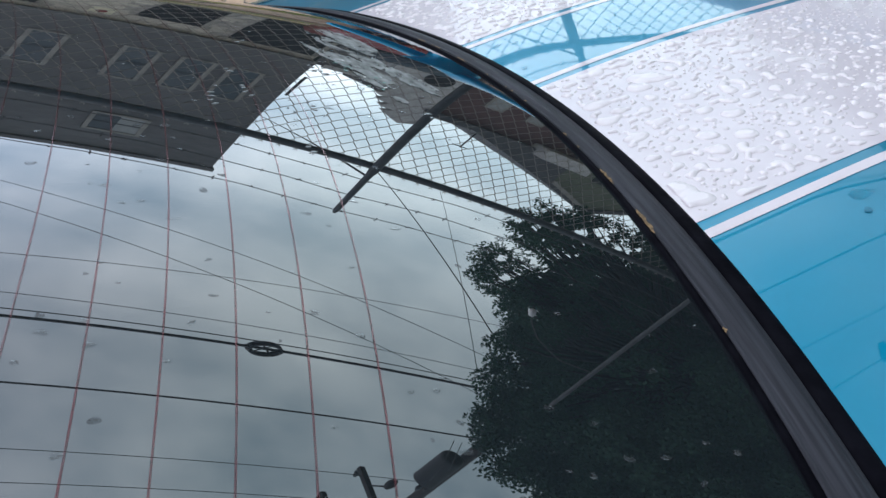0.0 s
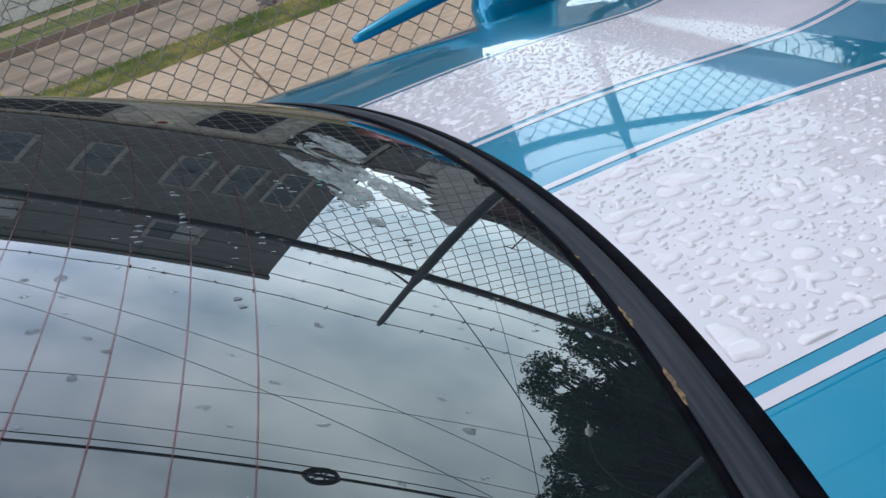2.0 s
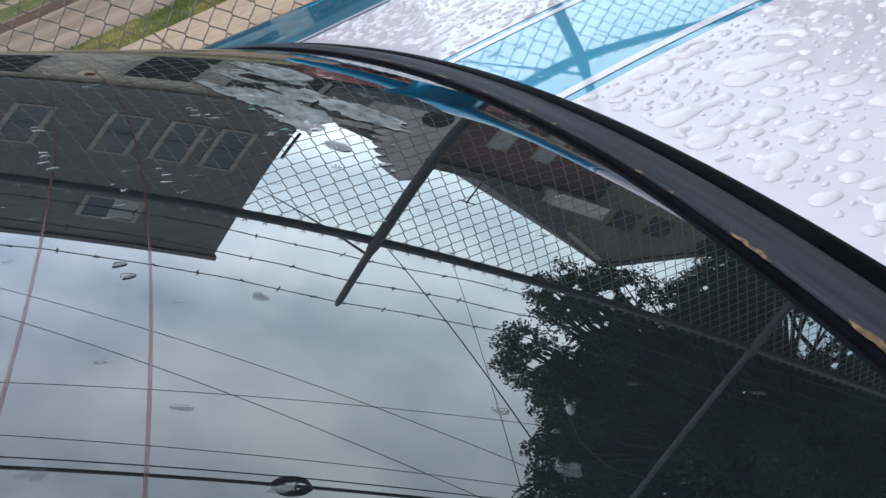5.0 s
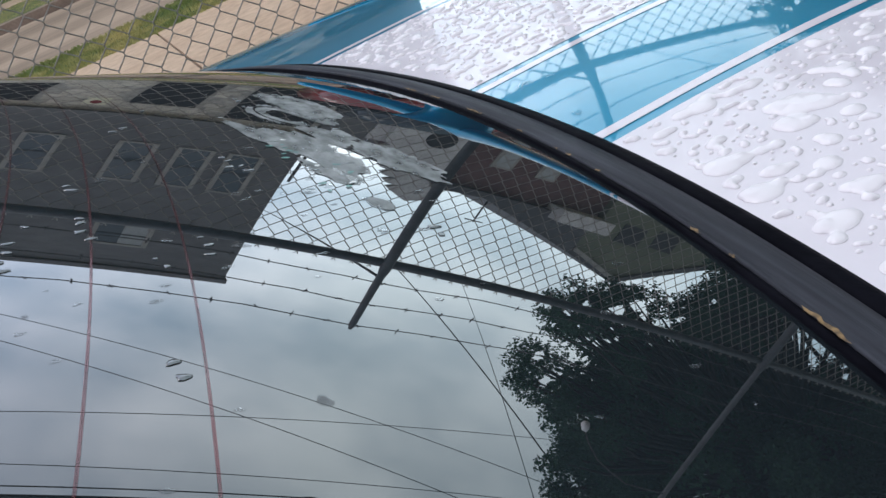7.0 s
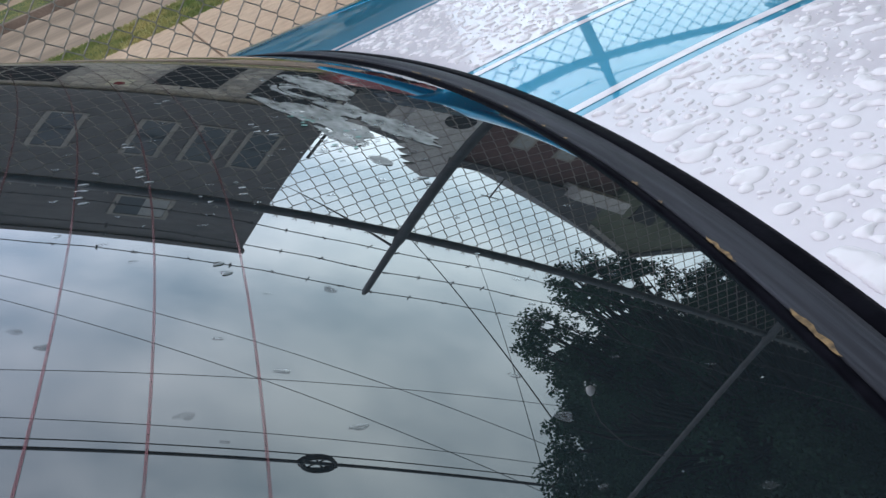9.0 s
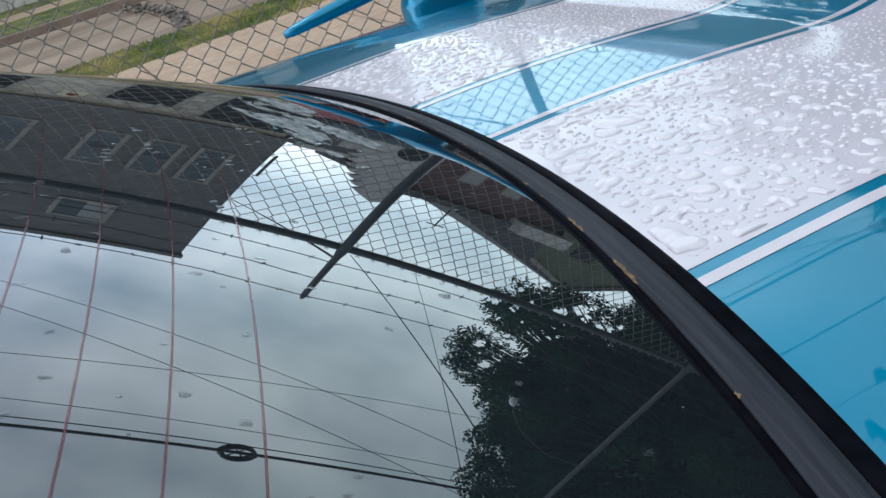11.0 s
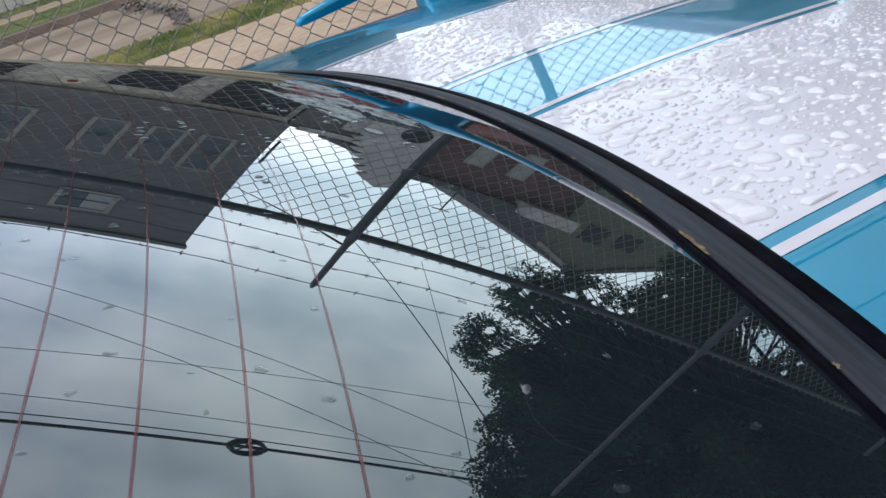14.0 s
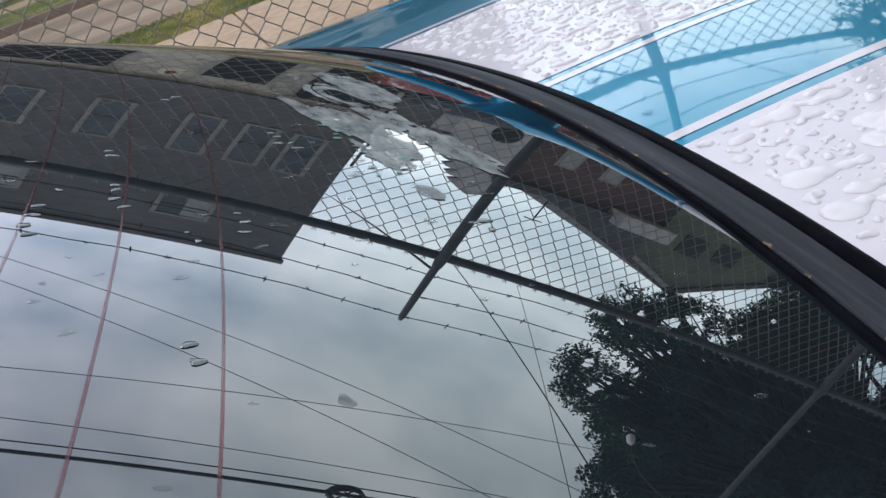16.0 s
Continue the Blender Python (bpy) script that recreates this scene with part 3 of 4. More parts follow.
slab("house_lawn", -30, 60, 20.3, 40, -0.15, 0.02, M_GRASS, "lawn in front of the houses")


def grass(name, x0, x1, y0, y1, n, h, label, seed):
    rnd = random.Random(seed)
    verts, faces = [], []
    for _ in range(n):
        x, y, a = rnd.uniform(x0, x1), rnd.uniform(y0, y1), rnd.uniform(0, 6.28)
        hh = h * rnd.uniform(0.5, 1.3)
        dx, dy = 0.008 * math.cos(a), 0.008 * math.sin(a)
        lx, ly = rnd.uniform(-0.4, 0.4) * hh, rnd.uniform(-0.4, 0.4) * hh
        o = len(verts)
        verts += [(x - dx, y - dy, -0.02), (x + dx, y + dy, -0.02), (x + lx, y + ly, hh)]
        faces.append((o, o + 1, o + 2))
    return tagged(mesh_object(name, verts, faces, M_BLADE), label, "grass", kind="stuff")


grass("grass_blades", -2.5, 7, 8.38, 9.80, 52000, 0.022, "patchy green and straw-yellow grass", 3)
grass("grass_blades", -2.5, 6, 16.0, 18.75, 22000, 0.04, "short green grass", 4)
grass("grass_blades", -2.5, 6, 20.25, 22.35, 14000, 0.04, "short green grass", 5)

rl = random.Random(8)
lv, lf = [], []
for k in range(300):
    t = rl.random() ** 1.4
    x, y = 1.37 + 0.12 * math.sin(5 * t) + rl.gauss(0, 0.03 + 0.07 * t), 10.6 + 4.4 * t + rl.gauss(0, 0.12)
    a, s_ = rl.uniform(0, 6.28), rl.uniform(0.015, 0.045)
    z = -0.09 + rl.uniform(0, 0.05)
    o = len(lv)
    for q in range(5):
        w = a + q * 1.2566
        lv.append((x + s_ * math.cos(w) * (1.6 if q % 2 else 0.8), y + s_ * math.sin(w), z + 0.045 * rl.random()))
    lf.append(tuple(range(o, o + 5)))
tagged(mesh_object("leaf_litter", lv, lf, M_LITTER), "dark wet dead leaves lying on the road", "leaves", kind="stuff")

# ---------------------------------------------------------------- chain link fence
fence = thing("chain_link_fence", "galvanised chain link fence topped with barbed wire", "fence")
STEP_X, STEP_Z, RAIL = 0.036, 0.039, 1.775


def zigzag(phase):
    pts = []
    n = int((RAIL - 0.02) / STEP_Z)
    for i in range(n + 1):
        s_ = 1 if (i + phase) % 2 else -1
        for dz in (-0.0035, 0.0035):
            pts.append((s_ * (STEP_X / 2 + 0.0012), 0.0028 * s_, 0.03 + i * STEP_Z + dz))
    # the cut end, twisted with its neighbour's over the top rail
    pts += [(s_ * (STEP_X / 2 - 0.001), 0.0, 0.03 + n * STEP_Z + 0.014), (s_ * (STEP_X / 2 - 0.008), 0.0, 0.03 + n * STEP_Z + 0.026)]
    return pts


wires = []
for ph in (0, 1):
    v, f = tube_data(zigzag(ph), 0.0021, 5)
    me = bpy.data.meshes.new("link_wire")
    me.from_pydata([tuple(q) for q in v], [], f)
    me.materials.append(M_GALV)
    wires.append(me)
for i in range(292):
    ob = new("link_wire", wires[i % 2])
    ob.parent = fence
    ob.location = (-2.4 + i * STEP_X, FENCE_Y + 0.006, 0)
chunks = []
for i in range(292, 420):
    v, f = tube_data([(x - 2.4 + i * STEP_X, y + FENCE_Y + 0.006, z) for x, y, z in zigzag(i % 2)], 0.0021, 3, False)
    chunks.append((v, f))
v, f = join_data(chunks)
tagged(mesh_object("link_wire", v, f, M_GALV, fence), kind="stuff")
tube("top_rail", [(-9, FENCE_Y - 0.006, RAIL), (14, FENCE_Y - 0.006, RAIL)], 0.020, M_POST, fence, 12, "weathered steel top rail")
for i in range(-4, 6):
    x = 1.484 + 2.17 * i
    tube("fence_post", [(x, FENCE_Y - 0.028, 0.0), (x, FENCE_Y - 0.028, 1.80), (x, FENCE_Y - 0.028, 1.83), (x, FENCE_Y - 0.028, (3.08 if i == 1 else 2.08)), (x, FENCE_Y - 0.028, (3.1 if i == 1 else 2.10))], [0.023, 0.022, 0.016, 0.014, 0.007], M_POST, fence, 12, "tall steel fence post")
rb = random.Random(5)
for k, z in enumerate((1.87, 1.975, 2.085)):
    pts = []
    for i in range(121):
        x = -6 + 0.15 * i
        ph = ((x - 1.484) / 2.17) % 1.0
        pts.append((x, FENCE_Y - 0.02 + 0.004 * math.sin(i * 1.7 + k), z - 0.028 * math.sin(math.pi * ph) + rb.gauss(0, 0.0025)))
    ch = [tube_data(pts, 0.0025, 4)]
    for i in range(0, 120):
        x, y, zz = pts[i]
        x += rb.uniform(0, 0.05)
        for a in (rb.uniform(0, 3.14), rb.uniform(0, 3.14)):
            dx, dz = rb.uniform(0.006, 0.012) * math.cos(a), rb.uniform(0.009, 0.015) * math.sin(a)
            ch.append(tube_data([(x - dx, y - 0.004, zz - dz), (x + dx, y + 0.004, zz + dz)], 0.0026, 3))
    v, f = join_data(ch)
    mesh_object("barbed_wire", v, f, M_BARB, fence, "rusting barbed wire strand")

# yellow bollard just inside the fence
yb = thing("bollard", "yellow painted steel bollard inside the fence", "bollard", at=(0, 0, 0))
tube("bollard_pipe", [(-0.365, 2.60, 0.0), (-0.365, 2.60, 1.20), (-0.365, 2.60, 1.25), (-0.365, 2.60, 1.27)], [0.068, 0.068, 0.05, 0.01], M_YELLOW, yb, 16)

# ---------------------------------------------------------------- building across the road
BY = 21.9
apt = thing("apartment_building", "charcoal sided building with pale stone ground floor", "building")
BX0, BX1, BZ, BB = -14.0, 7.5, 9.27, 3.0
part("upper_wall", box_bm(BX0, BX1, BY + 0.05, BY + 9, BB, BZ), M_SIDING, apt, "charcoal lap siding wall")
for k in range(26):
    z = BB + 0.02 + k * 0.237
    bm = bmesh.new()
    vs = [bm.verts.new(q) for q in ((BX0, BY + 0.046, z + 0.235), (BX1, BY + 0.046, z + 0.235), (BX1, BY + 0.041, z), (BX0, BY + 0.041, z), (BX0, BY + 0.05, z), (BX1, BY + 0.05, z))]
    bm.faces.new((vs[0], vs[3], vs[2], vs[1]))
    bm.faces.new((vs[3], vs[4], vs[5], vs[2]))
    part("siding_board", bm, M_SIDING, apt)
part("roof_edge", box_bm(BX0 - 0.1, BX1 + 0.08, BY - 0.08, BY + 9, BZ, BZ + 0.14, 0.02), M_SIDING, apt, "dark flat roof edge")
SY = BY + 0.55
part("ground_wall", box_bm(BX0, BX1, SY + 0.06, BY + 9, 0.0, BB), M_MORTAR, apt, "mortared stone ground floor wall")
OPEN = ((-2.4, 0.35, 0.6, 2.6), (2.5, 4.1, 0.15, 2.3), (5.0, 7.3, 0.0, 2.7), (-8.5, -6.2, 0.1, 2.3))
rs = random.Random(12)
row_h = 0.27
stone_meshes = [None] * 6
for r in range(11):
    x = BX0 + rs.uniform(0, 0.3)
    z0 = 0.02 + r * row_h
    while x < BX1 - 0.05:
        k = rs.randrange(6)
        wd = 0.34 + 0.09 * k
        x1 = min(x + wd, BX1)
        if not any(a - 0.02 < x1 and x < b + 0.02 and c_ - 0.02 < z0 + row_h and z0 < d - 0.02 for a, b, c_, d in OPEN) and x > -5.5:
            if x1 - x < wd - 0.001:
                break
            if stone_meshes[k] is None:
                bm = box_bm(0.008, wd - 0.008, -0.02, 0.05, 0.008, row_h - 0.008, 0.012)
                me = bpy.data.meshes.new("stone_block")
                bm.to_mesh(me)
                bm.free()
                me.materials.append(M_STONE)
                stone_meshes[k] = me
            ob = new("stone_block", stone_meshes[k])
            ob.parent = apt
            ob.location = (x, SY + 0.02 + rs.uniform(-0.012, 0.012), z0)
        x += wd


def opening(x0, x1, z0, z1, frame_mat=M_FRAME, garage=False):
    # solid panel: the unlit inside's darkness is put into its colour
    o = part("garage_opening" if garage else "ground_window", box_bm(x0, x1, SY + 0.0, SY + 0.07, z0, z1), M_DARK, apt, "flat dark panel standing for an opening in the stone wall")
    part("lintel", box_bm(x0 - 0.12, x1 + 0.12, SY - 0.04, SY + 0.06, z1, z1 + 0.16, 0.01), M_STONE, o)
    if not garage:
        part("mullion", box_bm((x0 + x1) / 2 - 0.03, (x0 + x1) / 2 + 0.03, SY - 0.02, SY + 0.02, z0, z1), M_FRAME, o)
    return o


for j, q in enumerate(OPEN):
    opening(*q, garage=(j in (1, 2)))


def window(x0, x1, z0, z1, blind=False):
    w = new("window")
    w.parent = apt
    t_ = 0.13
    part("pane", box_bm(x0 + t_, x1 - t_, BY + 0.0, BY + 0.03, z0 + 0.05, z1 - 0.05), M_PANE, w, "dark reflecting pane")
    part("frame_side", box_bm(x0, x0 + t_, BY - 0.05, BY + 0.04, z0, z1, 0.01), M_FRAME, w)
    part("frame_side", box_bm(x1 - t_, x1, BY - 0.05, BY + 0.04, z0, z1, 0.01), M_FRAME, w)
    part("frame_rail", box_bm(x0 + t_, x1 - t_, BY - 0.045, BY + 0.04, z0, z0 + 0.06), M_FRAME, w)
    part("frame_rail", box_bm(x0 + t_, x1 - t_, BY - 0.045, BY + 0.04, z1 - 0.06, z1), M_FRAME, w)
    part("sash_bar", box_bm(x0 + t_, x1 - t_, BY - 0.02, BY + 0.02, (z0 + z1) / 2 - 0.02, (z0 + z1) / 2 + 0.02), M_DARK, w)
    if blind:
        part("blind", box_bm((x0 + x1) / 2, x1 - t_, BY - 0.01, BY + 0.01, z0 + 0.07, z1 - 0.07), M_BLIND, w, "half-drawn pale blind")
    return w


for x0, x1 in ((-5.4, -4.4), (-3.3, -2.3), (-1.2, -0.25), (0.84, 1.79), (3.0, 3.96), (4.42, 5.37), (5.7, 6.65)):
    window(x0, x1, 4.4, 6.1)
for x0, x1 in ((-4.9, -3.4), (-1.0, 0.5), (3.58, 5.08)):
    window(x0, x1, 7.72, 8.52, True)
sign = part("wall_sign", box_bm(1.5, 2.05, SY - 0.06, SY - 0.02, 2.05, 2.6, 0.01), M_SIGN, apt, "small cream sign with a red disc")
bm = bmesh.new()
bmesh.ops.create_cone(bm, cap_ends=True, segments=20, radius1=0.13, radius2=0.13, depth=0.02, matrix=Matrix.Translation((1.78, SY - 0.07, 2.4)) @ Matrix.Rotation(radians(90), 4, "X"))
part("sign_disc", bm, M_RED, sign)
tube("vent_pipe", [(7.6, BY - 0.1, 4.0), (7.6, BY - 0.1, 5.2)], 0.05, M_CABLE, apt)

# ---------------------------------------------------------------- houses further along
shed = thing("stucco_house", "weathered pale grey stucco house with notched gable", "house")
part("stucco_wall", box_bm(9.0, 12.0, 22.5, 29.0, 0.0, 2.7, 0.02), M_LIGHTWALL, shed)
part("side_wall", box_bm(7.62, 9.5, 22.6, 27.0, 0.0, 3.2, 0.02), M_SIDING, shed, "low charcoal side wall")
part("eave_board", box_bm(7.9, 9.75, 22.45, 22.58, 3.05, 3.3, 0.01), M_LIGHTWALL, shed, "pale eave board")
bm = bmesh.new()
bmesh.ops.create_cone(bm, cap_ends=True, segments=20, radius1=0.48, radius2=0.48, depth=0.06, matrix=Matrix.Translation((11.0, 22.19, 2.0)) @ Matrix.Rotation(radians(90), 4, "X"))
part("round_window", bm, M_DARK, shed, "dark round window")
prof = [(9.45, 0.0), (9.45, 2.6)]
for k in range(7):
    x, z = 9.55 + 0.10 * k + 0.014 * k * k, 2.75 + 0.30 * k
    prof += [(x + 0.16, z + 0.02), (x - 0.13, z + 0.16), (x + 0.06, z + 0.30)]
prof += [(11.3, 5.15), (12.0, 4.9), (12.0, 0.0)]
n = len(prof)
verts = [(x, 22.2, z) for x, z in prof] + [(x, 22.5, z) for x, z in prof]
faces = [tuple(range(n)), tuple(range(2 * n - 1, n - 1, -1))] + [(i, n + i, n + (i + 1) % n, (i + 1) % n) for i in range(n)]
mesh_object("stepped_gable", verts, faces, M_LIGHTWALL, shed, "pale gable with a notched edge")

house = thing("brick_house", "red-brown brick house with grey roof and olive gable", "house")
part("brick_wall", box_bm(11.9, 18.0, 22.3, 30.0, 0.0, 4.0), M_BRICK, house, "red-brown brick wall")
part("gable_wall", box_bm(17.9, 24.2, 22.0, 30.0, 0.0, 4.3), M_GABLE, house, "olive green sided wall")


def prism(name, prof, y0, y1, mat, label=""):
    verts = [(x, y0, z) for x, z in prof] + [(x, y1, z) for x, z in prof]
    n = len(prof)
    faces = [tuple(range(n))[::-1], tuple(range(n, 2 * n))] + [(i, (i + 1) % n, n + (i + 1) % n, n + i) for i in range(n)]
    return mesh_object(name, verts, faces, mat, house, label)


prism("gable_panel", [(17.6, 4.3), (23.6, 4.05), (19.9, 6.15), (17.6, 5.35)], 22.02, 22.3, M_GABLE, "olive green gable")
prism("roof", [(11.6, 3.95), (17.6, 4.0), (17.6, 5.25), (19.9, 6.1), (23.8, 3.95), (24.0, 4.1), (19.9, 6.3), (15.9, 5.05), (13.4, 4.22), (11.7, 4.3)], 21.9, 30.4, M_ROOF, "dark grey shingle roof")
for x in (13.05, 14.7):
    w = part("window", box_bm(x, x + 0.75, 22.22, 22.34, 1.1, 2.75, 0.01), M_FRAME, house, "tall pale framed window")
    part("pane", box_bm(x + 0.1, x + 0.65, 22.2, 22.24, 1.2, 2.65), M_BLIND, w)
part("porch_roof", box_bm(15.9, 18.0, 21.3, 22.3, 3.7, 4.3, 0.05), M_LIGHTWALL, house, "pale porch roof")
for x, z in ((18.9, 3.6), (20.4, 3.4)):
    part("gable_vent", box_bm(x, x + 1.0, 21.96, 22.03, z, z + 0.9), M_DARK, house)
prism("rake_board", [(17.6, 5.20), (19.9, 6.04), (19.9, 6.22), (17.6, 5.38)], 21.84, 21.9, M_FRAME, "pale rake board along the gable")
tube("antenna_mast", [(13.93, 22.4, 4.2), (13.93, 22.4, 5.4)], 0.03, M_CABLE, house)
tube("antenna_arm", [(13.6, 22.4, 5.35), (14.26, 22.4, 5.35)], 0.025, M_CABLE, house)

# ---------------------------------------------------------------- trees


def tree(name, x, y, height, crown, trunk_r, clumps, leaves, seed, label, sprays=(), gap=None, sparse=None, specks=()):
    """crown: centre (dx, dy, z) and radii. gap: a bare tunnel (x, z, radii, slopes along y); sparse: a thinly leaved
    one; specks: groups of small chinks. All run along the camera's sightlines as mirrored in the car window.
    """
    rnd = random.Random(seed)
    root = thing(name, label, "tree", at=(x, y, 0))
    cx, cy, cz, rx, ry, rz = crown
    trunk = [(0, 0, -0.05), (0.03, 0.02, 0.5), (0.0, 0.06, 1.4), (cx * 0.4, cy * 0.4, cz * 0.62), (cx * 0.8, cy * 0.8, cz * 1.05), (cx, cy, cz + rz * 0.5)]
    tube("trunk", trunk, [trunk_r * 1.35, trunk_r, trunk_r * 0.92, trunk_r * 0.75, trunk_r * 0.4, trunk_r * 0.12], M_BARK, root, 12)
    centres, limbs = [], []
    for k in range(clumps):
        while True:
            p = Vector((rnd.uniform(-1, 1), rnd.uniform(-1, 1), rnd.uniform(-1, 1)))
            if 0.35 < p.length < 1.0:
                break
        p = p * (1 - 0.25 * rnd.random())
        q = Vector((cx + p.x * rx, cy + p.y * ry, cz + p.z * rz))
        if sprays and q.x < -1.35 and q.z < 2.95:
            continue
        if sparse and rnd.random() < 0.93 and ((q.x - sparse[0] - sparse[4] * q.y) / sparse[2]) ** 2 + ((q.z - sparse[1] - sparse[5] * q.y) / sparse[3]) ** 2 < 1:
            continue
        if gap and ((q.x - gap[0] - gap[4] * q.y) / gap[2]) ** 2 + ((q.z - gap[1] - gap[5] * q.y) / gap[3]) ** 2 < 1:
            continue
        centres.append((q, rnd.uniform(0.4, 1.0) * 0.34))
        if k % 4:
            continue
        b = Vector(trunk[3]).lerp(Vector(trunk[4]), rnd.random())
        m = b.lerp(q, 0.55) + Vector((rnd.gauss(0, 0.12), rnd.gauss(0, 0.12), 0.18))
        limbs.append(tube_data([b, m, q, q + (q - m) * 0.06], [trunk_r * 0.26, trunk_r * 0.12, trunk_r * 0.05, 0.004], 5, False))
    for sx, sy, sz, ax, ay, az, num in sprays:
        b = Vector((cx + (sx - cx) * 0.25, cy, cz + (sz - cz) * 0.4))
        for k in range(num):
            dy = rnd.uniform(-1, 1) * ay
            q = Vector((sx + rnd.uniform(-1, 1) * ax + 0.78 * dy, sy + dy, sz + rnd.uniform(-1, 1) * az + 0.35 * dy))
            centres.append((q, rnd.uniform(0.08, 0.19)))
            m = b.lerp(q, rnd.uniform(0.5, 0.8)) + Vector((0, 0, rnd.uniform(0.0, 0.2)))
            limbs.append(tube_data([b, m, q], [trunk_r * 0.26, trunk_r * 0.08, 0.004], 5, False))
    v, f = join_data(limbs)
    mesh_object("limbs", v, f, M_BARK, root, smooth=True)
    verts, faces = [], []
    per = leaves // clumps
    chinks = []
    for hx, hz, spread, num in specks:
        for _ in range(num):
            # each chink points at the car window, to fit the camera's mirrored view
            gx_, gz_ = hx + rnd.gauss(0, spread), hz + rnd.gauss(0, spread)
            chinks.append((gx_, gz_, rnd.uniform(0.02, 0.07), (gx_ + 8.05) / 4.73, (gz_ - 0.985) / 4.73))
    for q, r in centres:
        fine = 0.55 if r < 0.2 else 1.0
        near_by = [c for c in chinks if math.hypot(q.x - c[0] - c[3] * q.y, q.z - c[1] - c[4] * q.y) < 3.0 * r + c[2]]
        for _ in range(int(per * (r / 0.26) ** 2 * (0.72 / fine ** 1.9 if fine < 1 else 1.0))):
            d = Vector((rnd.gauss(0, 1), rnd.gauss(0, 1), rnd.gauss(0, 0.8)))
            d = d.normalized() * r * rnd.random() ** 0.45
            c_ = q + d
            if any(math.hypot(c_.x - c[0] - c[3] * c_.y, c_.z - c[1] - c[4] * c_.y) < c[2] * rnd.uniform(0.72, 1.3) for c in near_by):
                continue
            a = Vector((rnd.gauss(0, 1), rnd.gauss(0, 1), rnd.gauss(0, 0.7))).normalized()
            b = a.cross(Vector((rnd.gauss(0, 1), rnd.gauss(0, 1), rnd.gauss(0, 1)))).normalized()
            l_, w_ = fine * rnd.uniform(0.022, 0.038), fine * rnd.uniform(0.014, 0.021)
            o = len(verts)
            verts += [c_ - a * l_, c_ + b * w_, c_ + a * l_, c_ - b * w_]
            faces.append((o, o + 1, o + 2, o + 3))
    tagged(mesh_object("crown", verts, faces, M_LEAF, root, "dense dark green leaves"), kind="stuff")
    return root


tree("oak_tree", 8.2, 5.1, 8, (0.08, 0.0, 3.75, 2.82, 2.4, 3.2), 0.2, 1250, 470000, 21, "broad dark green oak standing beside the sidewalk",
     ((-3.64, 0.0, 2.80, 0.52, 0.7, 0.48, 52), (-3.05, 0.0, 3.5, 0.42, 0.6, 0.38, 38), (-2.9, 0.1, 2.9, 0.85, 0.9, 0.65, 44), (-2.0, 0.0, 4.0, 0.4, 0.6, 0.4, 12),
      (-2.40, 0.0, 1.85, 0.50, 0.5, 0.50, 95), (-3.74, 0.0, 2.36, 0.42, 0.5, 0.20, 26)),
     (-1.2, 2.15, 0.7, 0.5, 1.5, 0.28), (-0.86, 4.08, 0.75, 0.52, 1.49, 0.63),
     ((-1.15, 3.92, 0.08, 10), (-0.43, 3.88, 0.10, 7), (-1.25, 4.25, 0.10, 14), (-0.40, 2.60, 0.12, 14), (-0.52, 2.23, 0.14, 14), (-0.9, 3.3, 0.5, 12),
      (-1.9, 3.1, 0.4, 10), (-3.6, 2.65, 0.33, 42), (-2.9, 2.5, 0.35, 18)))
tree("street_tree", 12.4, 4.3, 6, (0, 0, 3.4, 2.9, 1.3, 3.4), 0.16, 300, 90000, 22, "smaller leafy tree beyond the fence")

# ---------------------------------------------------------------- utility pole and lines
upole = thing("utility_pole", "dark timber utility pole with transformer and crossarm", "utility pole", at=(0, 0, 0))
PX_, PY_ = 11.3, 9.0
tube("pole", [(PX_, PY_, -0.1), (PX_, PY_, 6), (PX_, PY_, 14.6)], [0.17, 0.15, 0.11], M_POLE, upole, 14)
CAN_X, CAN_Y = PX_ - 0.42, PY_ - 0.1
tube("transformer", [(CAN_X, CAN_Y, 9.88), (CAN_X, CAN_Y, 9.92), (CAN_X, CAN_Y, 10.0), (CAN_X, CAN_Y, 10.75), (CAN_X, CAN_Y, 10.8), (CAN_X, CAN_Y, 10.9)], [0.2, 0.25, 0.26, 0.26, 0.27, 0.12],
     M_STEEL, upole, 18, "dark steel can transformer")
for dx in (-0.1, 0.1):
    tube("bushing", [(CAN_X + dx, CAN_Y - 0.14, 10.85), (CAN_X + dx, CAN_Y - 0.14, 10.95), (CAN_X + dx, CAN_Y - 0.14, 11.05)], [0.05, 0.06, 0.02], M_STEEL, upole, 8)
    tube("lead", [(CAN_X + dx, CAN_Y - 0.2, 10.7), (CAN_X + dx - 0.2, CAN_Y - 0.25, 10.0), (CAN_X + dx - 0.45, CAN_Y - 0.1, 9.25)], 0.008, M_CABLE, upole, 5)
for z, y0, y1 in ((12.5, 7.3, 10.65), (13.95, 7.1, 10.85)):
    part("crossarm", box_bm(PX_ - 0.27, PX_ - 0.13, y0, y1, z, z + 0.13, 0.012), M_POLE, upole)
    for y in (y0 + 0.08, y0 + 0.9, y1 - 0.08):
        tube("insulator", [(PX_ - 0.2, y, z + 0.11), (PX_ - 0.2, y, z + 0.2), (PX_ - 0.2, y, z + 0.28), (PX_ - 0.2, y, z + 0.36)], [0.04, 0.09, 0.06, 0.03], M_STEEL, upole, 10)
tube("bracket", [(PX_ - 0.2, 9.95, 12.45), (PX_ - 0.25, 9.55, 11.95)], 0.025, M_STEEL, upole, 6)
